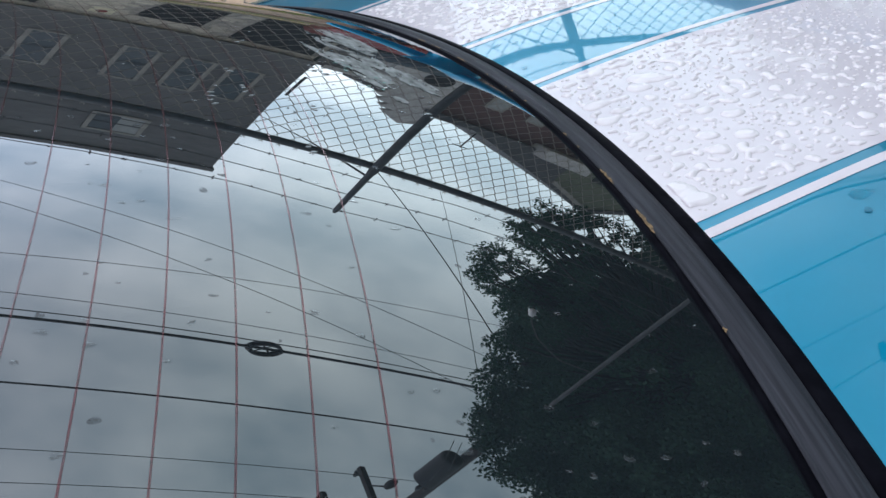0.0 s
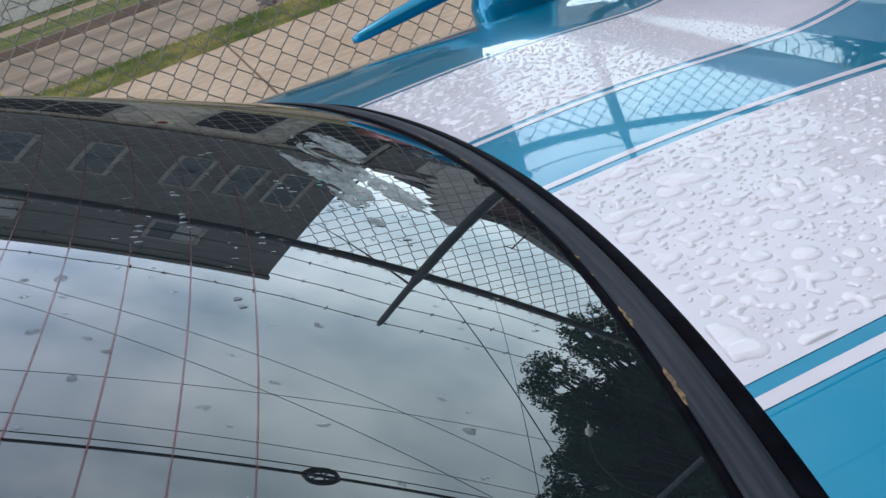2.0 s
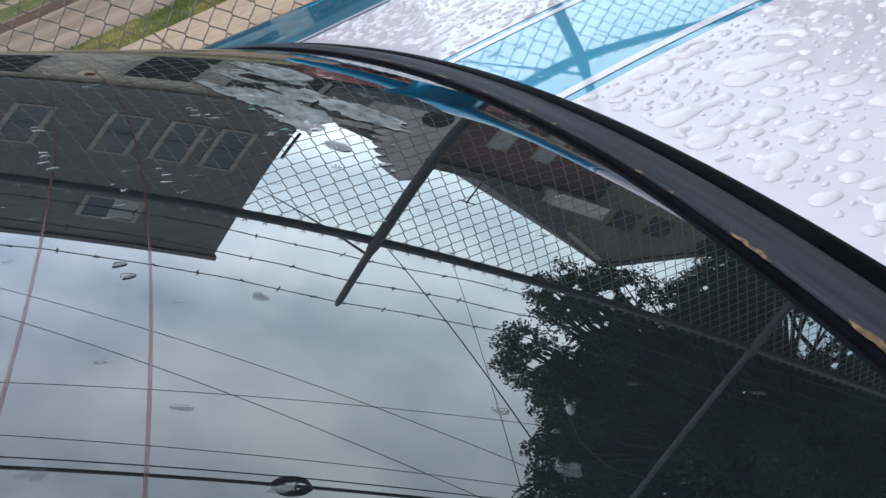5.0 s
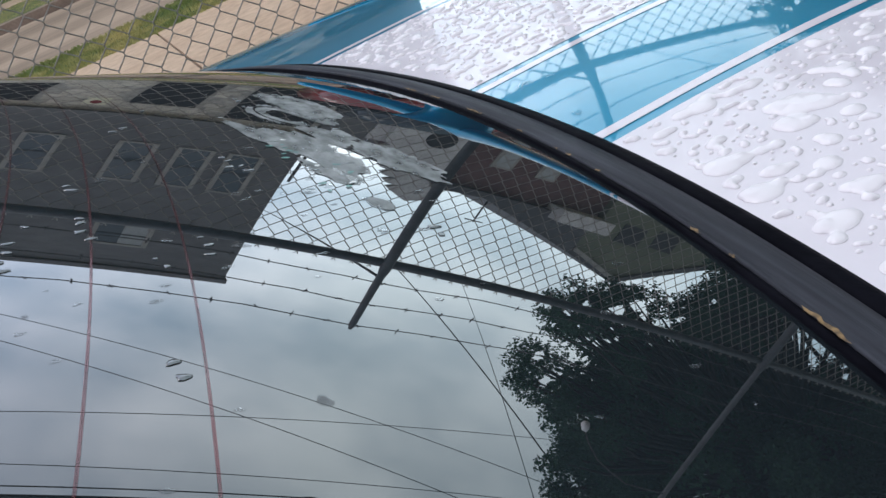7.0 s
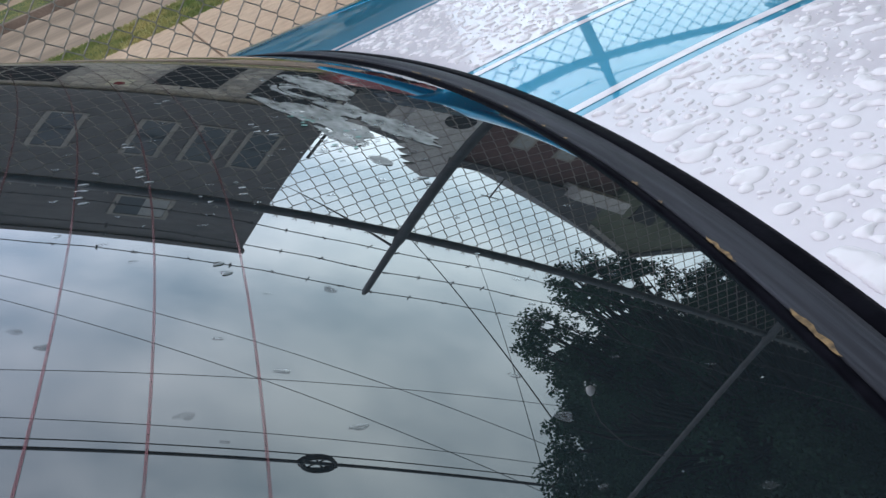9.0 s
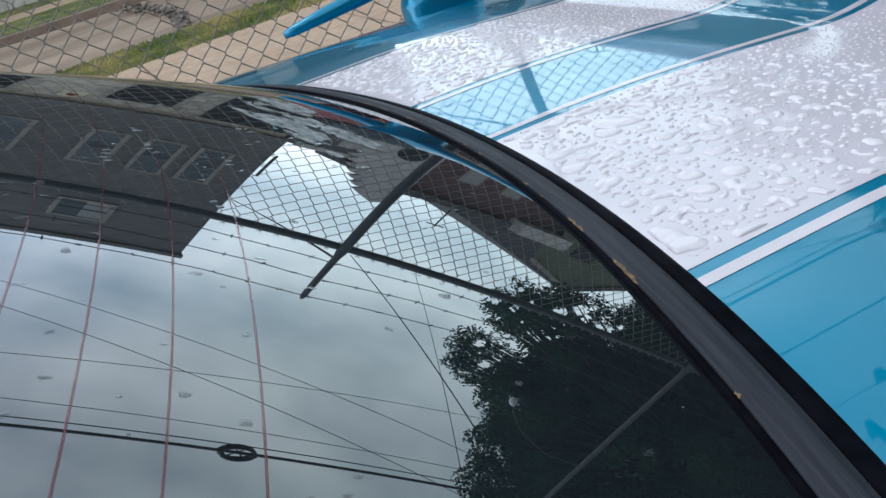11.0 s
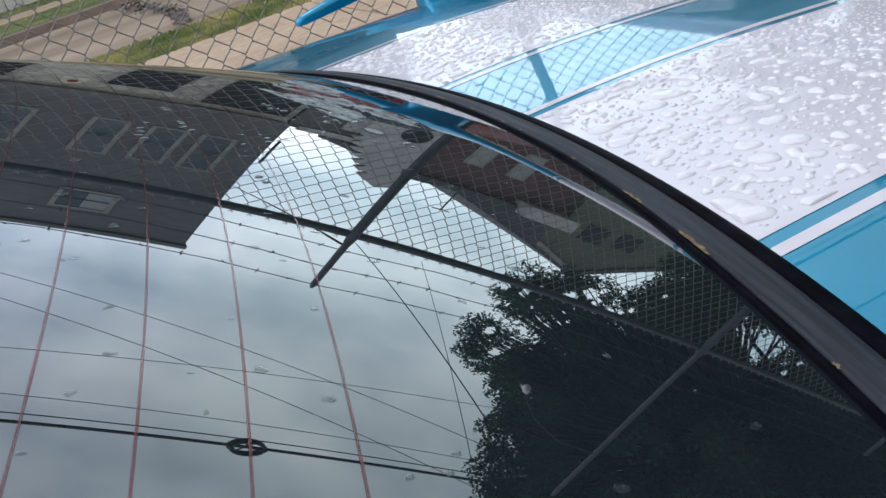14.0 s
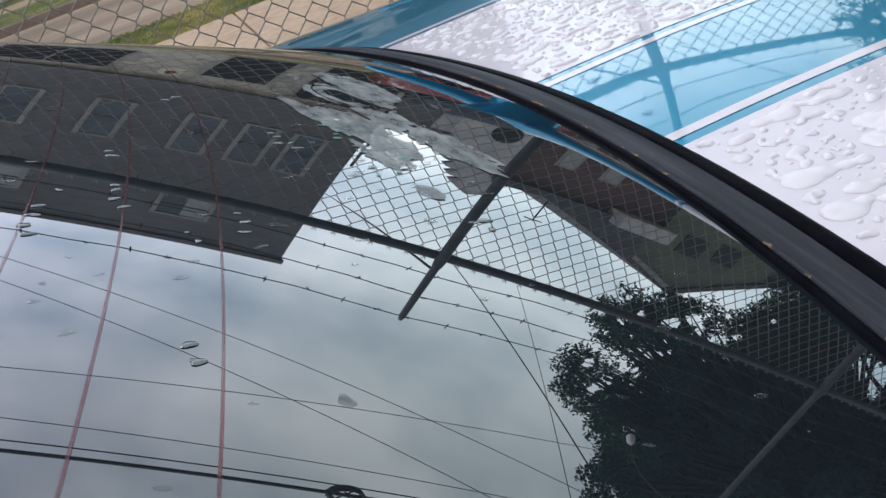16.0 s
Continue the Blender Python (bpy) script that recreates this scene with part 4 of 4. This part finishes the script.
tube("cutout", [(PX_ - 0.34, 9.50, 11.98), (PX_ - 0.3, 9.53, 11.9), (PX_ - 0.26, 9.55, 11.8), (PX_ - 0.2, 9.6, 11.72)], [0.05, 0.10, 0.11, 0.06], M_STEEL, upole, 8)


def cable(a, b, sag, r, label, n=40):
    a, b = Vector(a), Vector(b)
    pts = []
    for i in range(n + 1):
        t = i / n
        q = a.lerp(b, t)
        q.z -= sag * 4 * t * (1 - t)
        pts.append(q)
    ob = tube("overhead_cable", pts, r, M_CABLE, None, 6)
    tagged(ob, label, "cable", "overhead lines")
    return ob


cable((-22, 9.0, 7.75), (PX_, 9.0, 7.75), 0.0, 0.028, "thick black bundled cable overhead")
cable((-22, 9.02, 7.58), (PX_, 9.0, 7.6), 0.0, 0.010, "thin black support strand overhead")
cable((-22, 9.0, 7.15), (PX_, 9.0, 7.3), 0.0, 0.006, "thin black wire overhead")
cable((-22, 9.0, 9.3), (PX_, 9.0, 9.25), 0.0, 0.020, "black overhead power cable")
cable((-22, 8.0, 7.2), (PX_, 11.0, 7.2), 0.0, 0.006, "thin black wire overhead")
cable((-22, 9.0, 11.1), (PX_, 9.0, 11.0), 0.0, 0.009, "bare overhead power wire")
cable((-22, 9.0, 12.2), (PX_, 9.0, 12.0), 0.0, 0.009, "bare overhead power wire")
cable((-2.6, 15.3, 7.2), (PX_, 8.7, 7.2), 0.0, 0.006, "black service drop wire to building")
cable((-2.5, 14.6, 7.2), (PX_, 6.7, 7.2), 0.0, 0.006, "black service drop wire to building")
cable((10.2, 9.3, 7.15), (11.2, 20.4, 7.2), 0.0, 0.014, "black service wire to the far house")
cable((7.02, 21.92, 6.32), (1.484, 2.94, 1.84), 0.0, 0.006, "thin black wire from building to fence post")
cable((9.2, 8.8, 7.2), (13.4, 20.3, 7.2), 0.0, 0.008, "thin black wire to the far house")
ch = []
rc = random.Random(2)
for k in range(5):
    pts = []
    for i in range(33):
        w = 2 * math.pi * i / 32
        pts.append((5.63 + (0.255 + rc.gauss(0, 0.012)) * math.cos(w), 9.0 + 0.03 * k - 0.06, 7.74 + 0.135 * math.sin(w) + 0.008 * k))
    ch.append(tube_data(pts, 0.022, 6))
for k in range(6):
    w = k * math.pi / 3
    ch.append(tube_data([(5.63 - 0.25 * math.cos(w), 9, 7.73 - 0.13 * math.sin(w)), (5.63 + 0.25 * math.cos(w), 9, 7.73 + 0.13 * math.sin(w))], 0.014, 4))
v, f = join_data(ch)
tagged(mesh_object("cable_coil", v, f, M_CABLE, None, smooth=True), "coil of spare black cable hung on the overhead line", "cable coil")

# ---------------------------------------------------------------- red car on the road
rcar = thing("red_car", "small red car standing on the road", "car", at=(0, 0, 0))
bm = bmesh.new()
prof = [(3.4, 0.22), (7.2, 0.22), (7.35, 0.55), (7.2, 0.82), (6.2, 0.92), (4.4, 0.95), (3.5, 0.88), (3.3, 0.5)]
lo = [bm.verts.new((x, 11.0, z)) for x, z in prof]
hi = [bm.verts.new((x, 12.7, z)) for x, z in prof]
bm.faces.new(lo)
bm.faces.new(hi[::-1])
for k in range(len(prof)):
    k2 = (k + 1) % len(prof)
    bm.faces.new((lo[k2], lo[k], hi[k], hi[k2]))
bmesh.ops.recalc_face_normals(bm, faces=bm.faces[:])
bmesh.ops.bevel(bm, geom=bm.edges[:], offset=0.06, segments=2, affect="EDGES")
part("body", bm, M_RED, rcar, "glossy red car body", True)
bm = bmesh.new()
prof = [(4.0, 0.93), (6.1, 0.9), (5.5, 1.34), (4.4, 1.36)]
lo = [bm.verts.new((x, 11.08, z)) if z < 1 else bm.verts.new((x, 11.25, z)) for x, z in prof]
hi = [bm.verts.new((x, 12.62, z)) if z < 1 else bm.verts.new((x, 12.45, z)) for x, z in prof]
bm.faces.new(lo)
bm.faces.new(hi[::-1])
for k in range(4):
    k2 = (k + 1) % 4
    bm.faces.new((lo[k2], lo[k], hi[k], hi[k2]))
bmesh.ops.recalc_face_normals(bm, faces=bm.faces[:])
bmesh.ops.bevel(bm, geom=bm.edges[:], offset=0.05, segments=2, affect="EDGES")
part("cabin_glass", bm, M_PANE, rcar, "dark glass cabin", True)
for x in (4.1, 6.5):
    for y in (11.1, 12.6):
        bm = bmesh.new()
        bmesh.ops.create_cone(bm, cap_ends=True, segments=20, radius1=0.3, radius2=0.3, depth=0.2, matrix=Matrix.Translation((x, y, 0.2)) @ Matrix.Rotation(radians(90), 4, "X"))
        part("wheel", bm, M_RUBBER, rcar)

# curved lamp arm with a white head, hung beyond the fence
lampthing = thing("hanging_lamp", "small white lamp on a curved dark arm by the tree", "lamp", at=(0, 0, 0))
tube("lamp_arm", [(2.83, 2.9, 2.38), (2.9, 2.9, 2.45), (3.02, 2.9, 2.54), (3.15, 2.9, 2.60), (3.3, 2.9, 2.66), (3.62, 2.92, 2.70)], 0.004, M_BARB, lampthing, 6)
tube("lamp_head", [(2.80, 2.9, 2.335), (2.812, 2.9, 2.35), (2.83, 2.9, 2.375), (2.845, 2.9, 2.39)], [0.006, 0.022, 0.018, 0.006], M_LAMPW, lampthing, 10)

# ---------------------------------------------------------------- rain water


def blob_data(x, y, r, aspect, turn, wob, height, zf, rnd, seg=20, flat=2.0, lift=0.0002):
    """A drop with a lobed outline, grown from a few merged discs, resting on zf."""
    lobes = [(0.0, 0.0, r * r * 0.5)]
    for _ in range(rnd.choice((2, 3, 4, 5)) if wob > 0.2 else 1):
        a, q = rnd.uniform(0, 6.28), r * rnd.uniform(0.75, 1.15 + wob)
        lobes.append((q * math.cos(a), q * math.sin(a), r * r * rnd.uniform(0.06, 0.30)))
    rim = []
    for k in range(seg):
        w = 2 * math.pi * k / seg
        cw, sw = math.cos(w), math.sin(w)
        s = r * 0.3
        while s < r * 3.2 and sum(m / ((s * cw - a) ** 2 + (s * sw - b) ** 2 + 1e-9) for a, b, m in lobes) > 1.0:
            s += r * 0.04
        rim.append(s)
    rings = (1.0, 0.93, 0.86, 0.74, 0.45)
    verts, faces = [], []
    ct, st = math.cos(turn), math.sin(turn)
    for ro in rings:
        h = height * (1 - ro ** flat) ** 0.5
        for k in range(seg):
            w = 2 * math.pi * k / seg
            px, py = rim[k] * ro * math.cos(w) * aspect, rim[k] * ro * math.sin(w) / math.sqrt(aspect)
            xx, yy = x + px * ct - py * st, y + px * st + py * ct
            verts.append((xx, yy, zf(xx, yy) + lift + h))
    verts.append((x, y, zf(x, y) + lift + height))
    n = len(rings)
    for q in range(n - 1):
        for k in range(seg):
            k2 = (k + 1) % seg
            faces.append((q * seg + k, q * seg + k2, (q + 1) * seg + k2, (q + 1) * seg + k))
    for k in range(seg):
        faces.append(((n - 1) * seg + k, (n - 1) * seg + (k + 1) % seg, n * seg))
    return verts, faces


rw = random.Random(77)
STRIPE_A, STRIPE_B = (0.3500, 0.5750), (0.7250, 0.9480)
CELL = 0.0006
LEVEL = 0.28


def drop_field(ys, x_end):
    """A grid over one stripe, and the height field that its drops sum up to."""
    x0 = trim_x(YC) - 0.05
    gx, gy = np.arange(x0, x_end, CELL), np.arange(ys[0], ys[1] + CELL, CELL)
    return gx, gy, np.zeros((len(gx), len(gy)))


def add_disc(field, x, y, r, weight=1.0):
    gx, gy, f = field
    top = weight * (r / 0.004) ** 0.5
    reach = r / math.sqrt(1 - math.sqrt(LEVEL / top))
    i0, i1 = np.searchsorted(gx, (x - reach, x + reach))
    j0, j1 = np.searchsorted(gy, (y - reach, y + reach))
    if i1 <= i0 or j1 <= j0:
        return
    d = ((gx[i0:i1, None] - x) ** 2 + (gy[None, j0:j1] - y) ** 2) / (reach * reach)
    f[i0:i1, j0:j1] += top * np.maximum(1 - d, 0) ** 2


def puddle(field, *discs):
    """A lobed puddle of merged discs (x, y, radius), in millimetres."""
    for x, y, r in discs:
        add_disc(field, x / 1000, y / 1000, 1.12 * r / 1000)


def scatter(field, ys, want, sizes, x_far, lobed, near_share):
    """Drops strewn over a stripe, denser towards the window."""
    gx, gy, f = field
    made = tries = 0
    while made < want and tries < want * 30:
        tries += 1
        y = rw.uniform(ys[0] + 0.004, ys[1] - 0.004)
        x = trim_x(y) + 0.008 + rw.random() ** near_share * x_far
        r = rw.uniform(*sizes)
        i, j = min(int((x - gx[0]) / CELL), len(gx) - 1), min(int((y - gy[0]) / CELL), len(gy) - 1)
        k = int(1.5 * r / CELL) + 1
        if f[max(i - k, 0):i + k, max(j - k, 0):j + k].max() > 0.12:
            continue
        add_disc(field, x, y, r)
        if lobed:
            a = rw.uniform(0, 6.28)
            for _ in range(rw.choice((0, 1, 1, 2, 3, 4))):
                a += rw.gauss(0, 0.9)
                x, y = x + 1.15 * r * math.cos(a), y + 1.15 * r * math.sin(a)
                add_disc(field, x, y, r * rw.uniform(0.45, 0.95))
        made += 1


def drop_height(f, level):
    """Steep at the rim, nearly flat on top."""
    q = np.clip((f - level) / 0.42, 0, 1)
    return 0.0013 * np.clip(f, 0.25, 1.4) ** 0.8 * (1 - (1 - q) ** 2) ** 0.6


def drops_of(field, ys, most):
    """Cut the field at its level into separate drops: the largest as parts, the rest as one sheet of beads."""
    gx, gy, f = field
    wob = np.array([[noise.noise(Vector((x * 210, y * 210, 3.0))) for y in gy[::4]] for x in gx[::4]])
    wob = np.repeat(np.repeat(wob, 4, 0), 4, 1)[:len(gx), :len(gy)]
    for _ in range(3):
        wob[1:-1, 1:-1] = (wob[:-2, 1:-1] + wob[2:, 1:-1] + wob[1:-1, :-2] + wob[1:-1, 2:]) / 4
    edge = np.array([[trim_x(y) for y in gy]])
    f = f * (1 + 0.35 * wob)
    f[(gx[:, None] < edge + 0.004)] = 0
    f[:, :3] = f[:, -3:] = 0
    f[:2], f[-2:] = 0, 0
    level = LEVEL
    h = drop_height(f, level)
    wet = f > level
    name_of = np.zeros(f.shape, int)
    groups = []
    for i, j in zip(*np.nonzero(wet)):
        if name_of[i, j]:
            continue
        stack, cells = [(i, j)], []
        name_of[i, j] = len(groups) + 1
        while stack:
            a, b = stack.pop()
            cells.append((a, b))
            for c_, d in ((a + 1, b), (a - 1, b), (a, b + 1), (a, b - 1)):
                if wet[c_, d] and not name_of[c_, d]:
                    name_of[c_, d] = len(groups) + 1
                    stack.append((c_, d))
        groups.append(cells)
    groups.sort(key=len, reverse=True)
    meshes = []
    for cells in groups:
        ring = set(cells)
        for a, b in cells:
            ring.update(((a - 1, b), (a, b - 1), (a - 1, b - 1)))
        verts, faces, at = [], [], {}

        def vertex(key, x, y, up):
            if key not in at:
                at[key] = len(verts)
                verts.append((x, y, deck_z(x, y) + 0.0004 + up))
            return at[key]

        for a, b in ring:
            corners = ((a, b), (a + 1, b), (a + 1, b + 1), (a, b + 1))
            poly = []
            for k in range(4):
                p, q = corners[k], corners[(k + 1) % 4]
                if wet[p]:
                    poly.append(vertex(p, gx[p[0]], gy[p[1]], h[p]))
                if wet[p] != wet[q]:
                    w = (level - f[p]) / (f[q] - f[p])
                    key = (p, q) if p < q else (q, p)
                    poly.append(vertex(key, gx[p[0]] + (gx[q[0]] - gx[p[0]]) * w, gy[p[1]] + (gy[q[1]] - gy[p[1]]) * w, 0.0))
            if len(poly) > 2:
                faces.append(tuple(poly))
        if faces:
            meshes.append((verts, faces))
    for v, f_ in meshes[:most]:
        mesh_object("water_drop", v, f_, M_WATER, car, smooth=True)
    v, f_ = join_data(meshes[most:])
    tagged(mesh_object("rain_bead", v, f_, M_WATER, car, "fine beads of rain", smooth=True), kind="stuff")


near = drop_field(STRIPE_A, 0.58)
puddle(near, (246, 384, 5.8), (247, 377, 5.7), (246, 367, 6.5), (249, 363, 5.1), (241, 366, 4.6), (258, 367, 1.6), (263, 367, 1.5))
puddle(near, (302, 564, 6.0), (293, 566, 3.8), (309, 569, 3.8))
puddle(near, (272, 514, 6.7), (279, 512, 4.0), (286, 510, 3.0), (292, 508, 3.0))
puddle(near, (266, 486, 6.2), (262, 489, 3.1), (274, 486, 2.4), (278, 482, 2.2), (283, 479, 2.3), (290, 481, 4.5))
puddle(near, (265, 452, 5.8), (260, 453, 2.5), (270, 451, 2.6), (258, 445, 2.7))
puddle(near, (279, 493, 3.9), (276, 495, 2.6), (284, 491, 1.9))
puddle(near, (307, 514, 6.2), (304, 518, 3.5), (311, 510, 2.5))
puddle(near, (319, 476, 4.6), (317, 477, 2.6), (326, 476, 2.0), (330, 477, 1.7))
puddle(near, (285, 460, 4.8), (281, 464, 2.4), (290, 458, 2.7))
puddle(near, (290, 441, 3.3))
puddle(near, (279, 444, 2.6), (284, 446, 1.8))
puddle(near, (278, 433, 3.4))
puddle(near, (269, 424, 3.3), (268, 416, 2.7), (272, 414, 2.7), (275, 412, 1.8))
puddle(near, (293, 421, 5.1), (290, 424, 2.8), (296, 417, 2.0))
puddle(near, (287, 403, 5.4), (283, 407, 2.7), (288, 398, 2.7))
puddle(near, (320, 434, 5.5), (317, 437, 2.4), (324, 432, 2.4))
puddle(near, (308, 407, 5.7), (309, 403, 3.4))
puddle(near, (312, 451, 4.9))
puddle(near, (319, 526, 8.6), (313, 532, 4.3), (324, 518, 5.7))
puddle(near, (323, 502, 4.2))
puddle(near, (256, 422, 3.7), (259, 420, 1.8))
scatter(near, STRIPE_A, 60, (0.0028, 0.0048), 0.15, True, 1.0)
scatter(near, STRIPE_A, 300, (0.0013, 0.0026), 0.20, True, 1.2)
scatter(near, STRIPE_A, 900, (0.0008, 0.0013), 0.30, False, 1.1)
drops_of(near, STRIPE_A, 170)
far = drop_field(STRIPE_B, 0.58)
scatter(far, STRIPE_B, 60, (0.0028, 0.0050), 0.11, True, 1.0)
scatter(far, STRIPE_B, 300, (0.0013, 0.0026), 0.20, True, 1.1)
scatter(far, STRIPE_B, 900, (0.0008, 0.0013), 0.30, False, 1.0)
drops_of(far, STRIPE_B, 120)

# a few drops and run marks on the blue paint
few = []
for k in range(16):
    y, x = rw.uniform(0.12, 0.325), rw.uniform(0.25, 0.5)
    few.append(blob_data(x, y, rw.uniform(0.002, 0.005), rw.uniform(1, 1.6), rw.uniform(-1, 1), 0.25, 0.0008, deck_z, rw, 14, 2.6, 0.0003))
for k in range(3):
    y = rw.uniform(0.62, 0.69)
    x = trim_x(y) + rw.uniform(0.008, 0.035)
    few.append(blob_data(x, y, rw.uniform(0.0015, 0.003), rw.uniform(1, 1.5), rw.uniform(-1, 1), 0.4, 0.0003, deck_z, rw, 18, 5.0, 0.0003))
v, f = join_data(few)
beads = mesh_object("paint_drop", v, f, M_BEAD, car, "rain drops on blue paint", smooth=True)
tagged(beads, kind="stuff")

rm = random.Random(14)
for k in range(15):
    y, x = rm.uniform(0.10, 0.315), rm.uniform(0.235, 0.40)
    r = rm.uniform(0.0012, 0.0030) if k < 11 else rm.uniform(0.004, 0.006)
    v, f = blob_data(x, y, r, rm.uniform(0.9, 1.4), rm.uniform(-1.5, 1.5), 0.5, 0.00005, deck_z, rm, 22, 2.6, 0.0004)
    mesh_object("water_mark", v, f, M_WETBLUE, car, "dull drying water mark on blue paint", smooth=True)

# beads on the window
gl_drops = []
for k in range(210):
    y, x = rw.uniform(0.12, 0.80), rw.uniform(-0.14, 0.20)
    if x > trim_x(y, 0.045):
        continue
    r = rw.choice((rw.uniform(0.0004, 0.0008), rw.uniform(0.0006, 0.0012), rw.uniform(0.0009, 0.0014)))
    gl_drops.append(blob_data(x, y, r, rw.uniform(1.0, 1.5), rw.uniform(-0.6, 0.6), 0.25, r * rw.uniform(0.05, 0.13), glass_z, rw, 14, 2.2, 0.0001))
for k in range(45):
    x, y, r = rw.uniform(0.125, 0.175), rw.uniform(0.50, 0.70), rw.uniform(0.0005, 0.0013)
    gl_drops.append(blob_data(x, y, r, rw.uniform(1.0, 1.8), rw.uniform(-0.6, 0.6), 0.3, r * rw.uniform(0.15, 0.3), glass_z, rw, 14, 2.2, 0.0004))
# short rows of long beads that stand high enough to catch the open sky
ROWS = [(0.0657, 0.595, 2), (0.0675, 0.548, 4), (0.0466, 0.530, 4), (0.0975, 0.520, 3), (0.0535, 0.555, 1), (0.1252, 0.600, 2), (0.0885, 0.690, 2)]
ROWS += [(rw.uniform(0.06, 0.175), rw.uniform(0.40, 0.85), rw.choice((1, 2, 2, 3))) for k in range(6)]
for x, y, num in ROWS:
    for q in range(num):
        r = rw.uniform(0.0008, 0.0013)
        xx, yy = x + rw.gauss(0, 0.0012), y + 0.0075 * (q - num / 2) + rw.gauss(0, 0.0008)
        if xx < trim_x(yy, 0.045):
            v, f = blob_data(xx, yy, r, rw.uniform(1.0, 1.5), rw.uniform(-0.5, 0.5), 0.5, r * rw.uniform(0.24, 0.34), glass_z, rw, 16, 2.0, 0.0002)
            mesh_object("window_drop", v, f, M_RAISED, car, smooth=True)
for k in range(95):
    y, x = rw.uniform(0.06, 0.62), rw.uniform(-0.16, 0.16)
    if x > trim_x(y, 0.06):
        continue
    r = rw.uniform(0.0006, 0.0014) if k % 5 else rw.uniform(0.0014, 0.0024)
    v, f = blob_data(x, y, r, rw.uniform(0.9, 1.5), rw.uniform(-1.5, 1.5), 0.3, 0.00004, glass_z, rw, 18, 2.2, 0.0002)
    mesh_object("water_smear", v, f, M_SMEAR, car, "grey drying water smear on the glass", smooth=True)
for v, f in gl_drops:
    mesh_object("window_drop", v, f, M_WATERG, car, smooth=True)

# torn grey decal near the window's lower edge
FILM = ((0.160, 0.695, 0.0115, 0.036), (0.174, 0.725, 0.010, 0.050), (0.151, 0.628, 0.010, 0.036), (0.1395, 0.655, 0.004, 0.040),
        (0.165, 0.640, 0.010, 0.026), (0.178, 0.590, 0.008, 0.036), (0.1575, 0.597, 0.007, 0.024), (0.1546, 0.535, 0.0035, 0.008), (0.1515, 0.582, 0.0065, 0.024), (0.170, 0.690, 0.008, 0.03))
HOLES = ((0.1605, 0.693, 0.0045, 0.019), (0.1535, 0.742, 0.003, 0.010), (0.168, 0.668, 0.0025, 0.018), (0.1575, 0.655, 0.0012, 0.02), (0.1485, 0.60, 0.0012, 0.009))


def film_mask(x, y):
    """Above zero where film still sticks."""
    def inside(e):
        v = y - e[1]
        return 1 - ((x - e[0] + 0.15 * v) / e[2]) ** 2 - (v / e[3]) ** 2
    m = max(inside(e) for e in FILM)
    for e in HOLES:
        m = min(m, -1.2 * inside(e))
    ring = inside((0.1605, 0.693, 0.0082, 0.031))
    m = min(m, 7.0 * abs(ring) - 0.6 + 30 * max(0.0, x - 0.164))
    q = Vector((x * 330 + y * 50, y * 75, 0.0))
    return m + 0.5 * noise.noise(q) + 0.34 * noise.noise(q * 2.7) + 0.12 * noise.noise(q * 6.1) - 0.04


def film_mesh(x0, x1, y0, y1, nx, ny):
    """Cut the sheet along the mask's zero line, cell by cell."""
    gx, gy = [x0 + (x1 - x0) * i / nx for i in range(nx + 1)], [y0 + (y1 - y0) * j / ny for j in range(ny + 1)]
    val = [[film_mask(x, y) for y in gy] for x in gx]
    verts, faces = [], []
    for i in range(nx):
        for j in range(ny):
            ring = [(i, j), (i + 1, j), (i + 1, j + 1), (i, j + 1)]
            poly = []
            for k in range(4):
                (a, b), (c_, d) = ring[k], ring[(k + 1) % 4]
                va, vb = val[a][b], val[c_][d]
                if va > 0:
                    poly.append((gx[a], gy[b]))
                if (va > 0) != (vb > 0):
                    w = va / (va - vb)
                    poly.append((gx[a] + (gx[c_] - gx[a]) * w, gy[b] + (gy[d] - gy[b]) * w))
            if len(poly) > 2:
                o = len(verts)
                verts += [(x, y, glass_z(x, y) + 0.0003) for x, y in poly]
                faces.append(tuple(range(o, o + len(poly))))
    return verts, faces


# teal film bits and white flecks: the decal's small glints, put into colour
rt = random.Random(9)
for k in range(15):
    x, y = rt.uniform(0.140, 0.158), rt.uniform(0.555, 0.645)
    v, f = blob_data(x, y, rt.uniform(0.0010, 0.0022), rt.uniform(0.7, 1.2), 1.42 + rt.gauss(0, 0.25), 0.2, 0.00005, glass_z, rt, 18, 2.2, 0.0004)
    mesh_object("decal_fleck", v, f, M_TEAL if k % 5 else M_LAMPW, car, "teal decal bit coloured as a glint" if k % 5 else "white fleck painted as a highlight", smooth=True)
v, f = film_mesh(0.125, 0.192, 0.51, 0.80, 110, 220)
mesh_object("window_decal", v, f, M_FILM, car, "torn peeling grey decal on the glass", smooth=True)
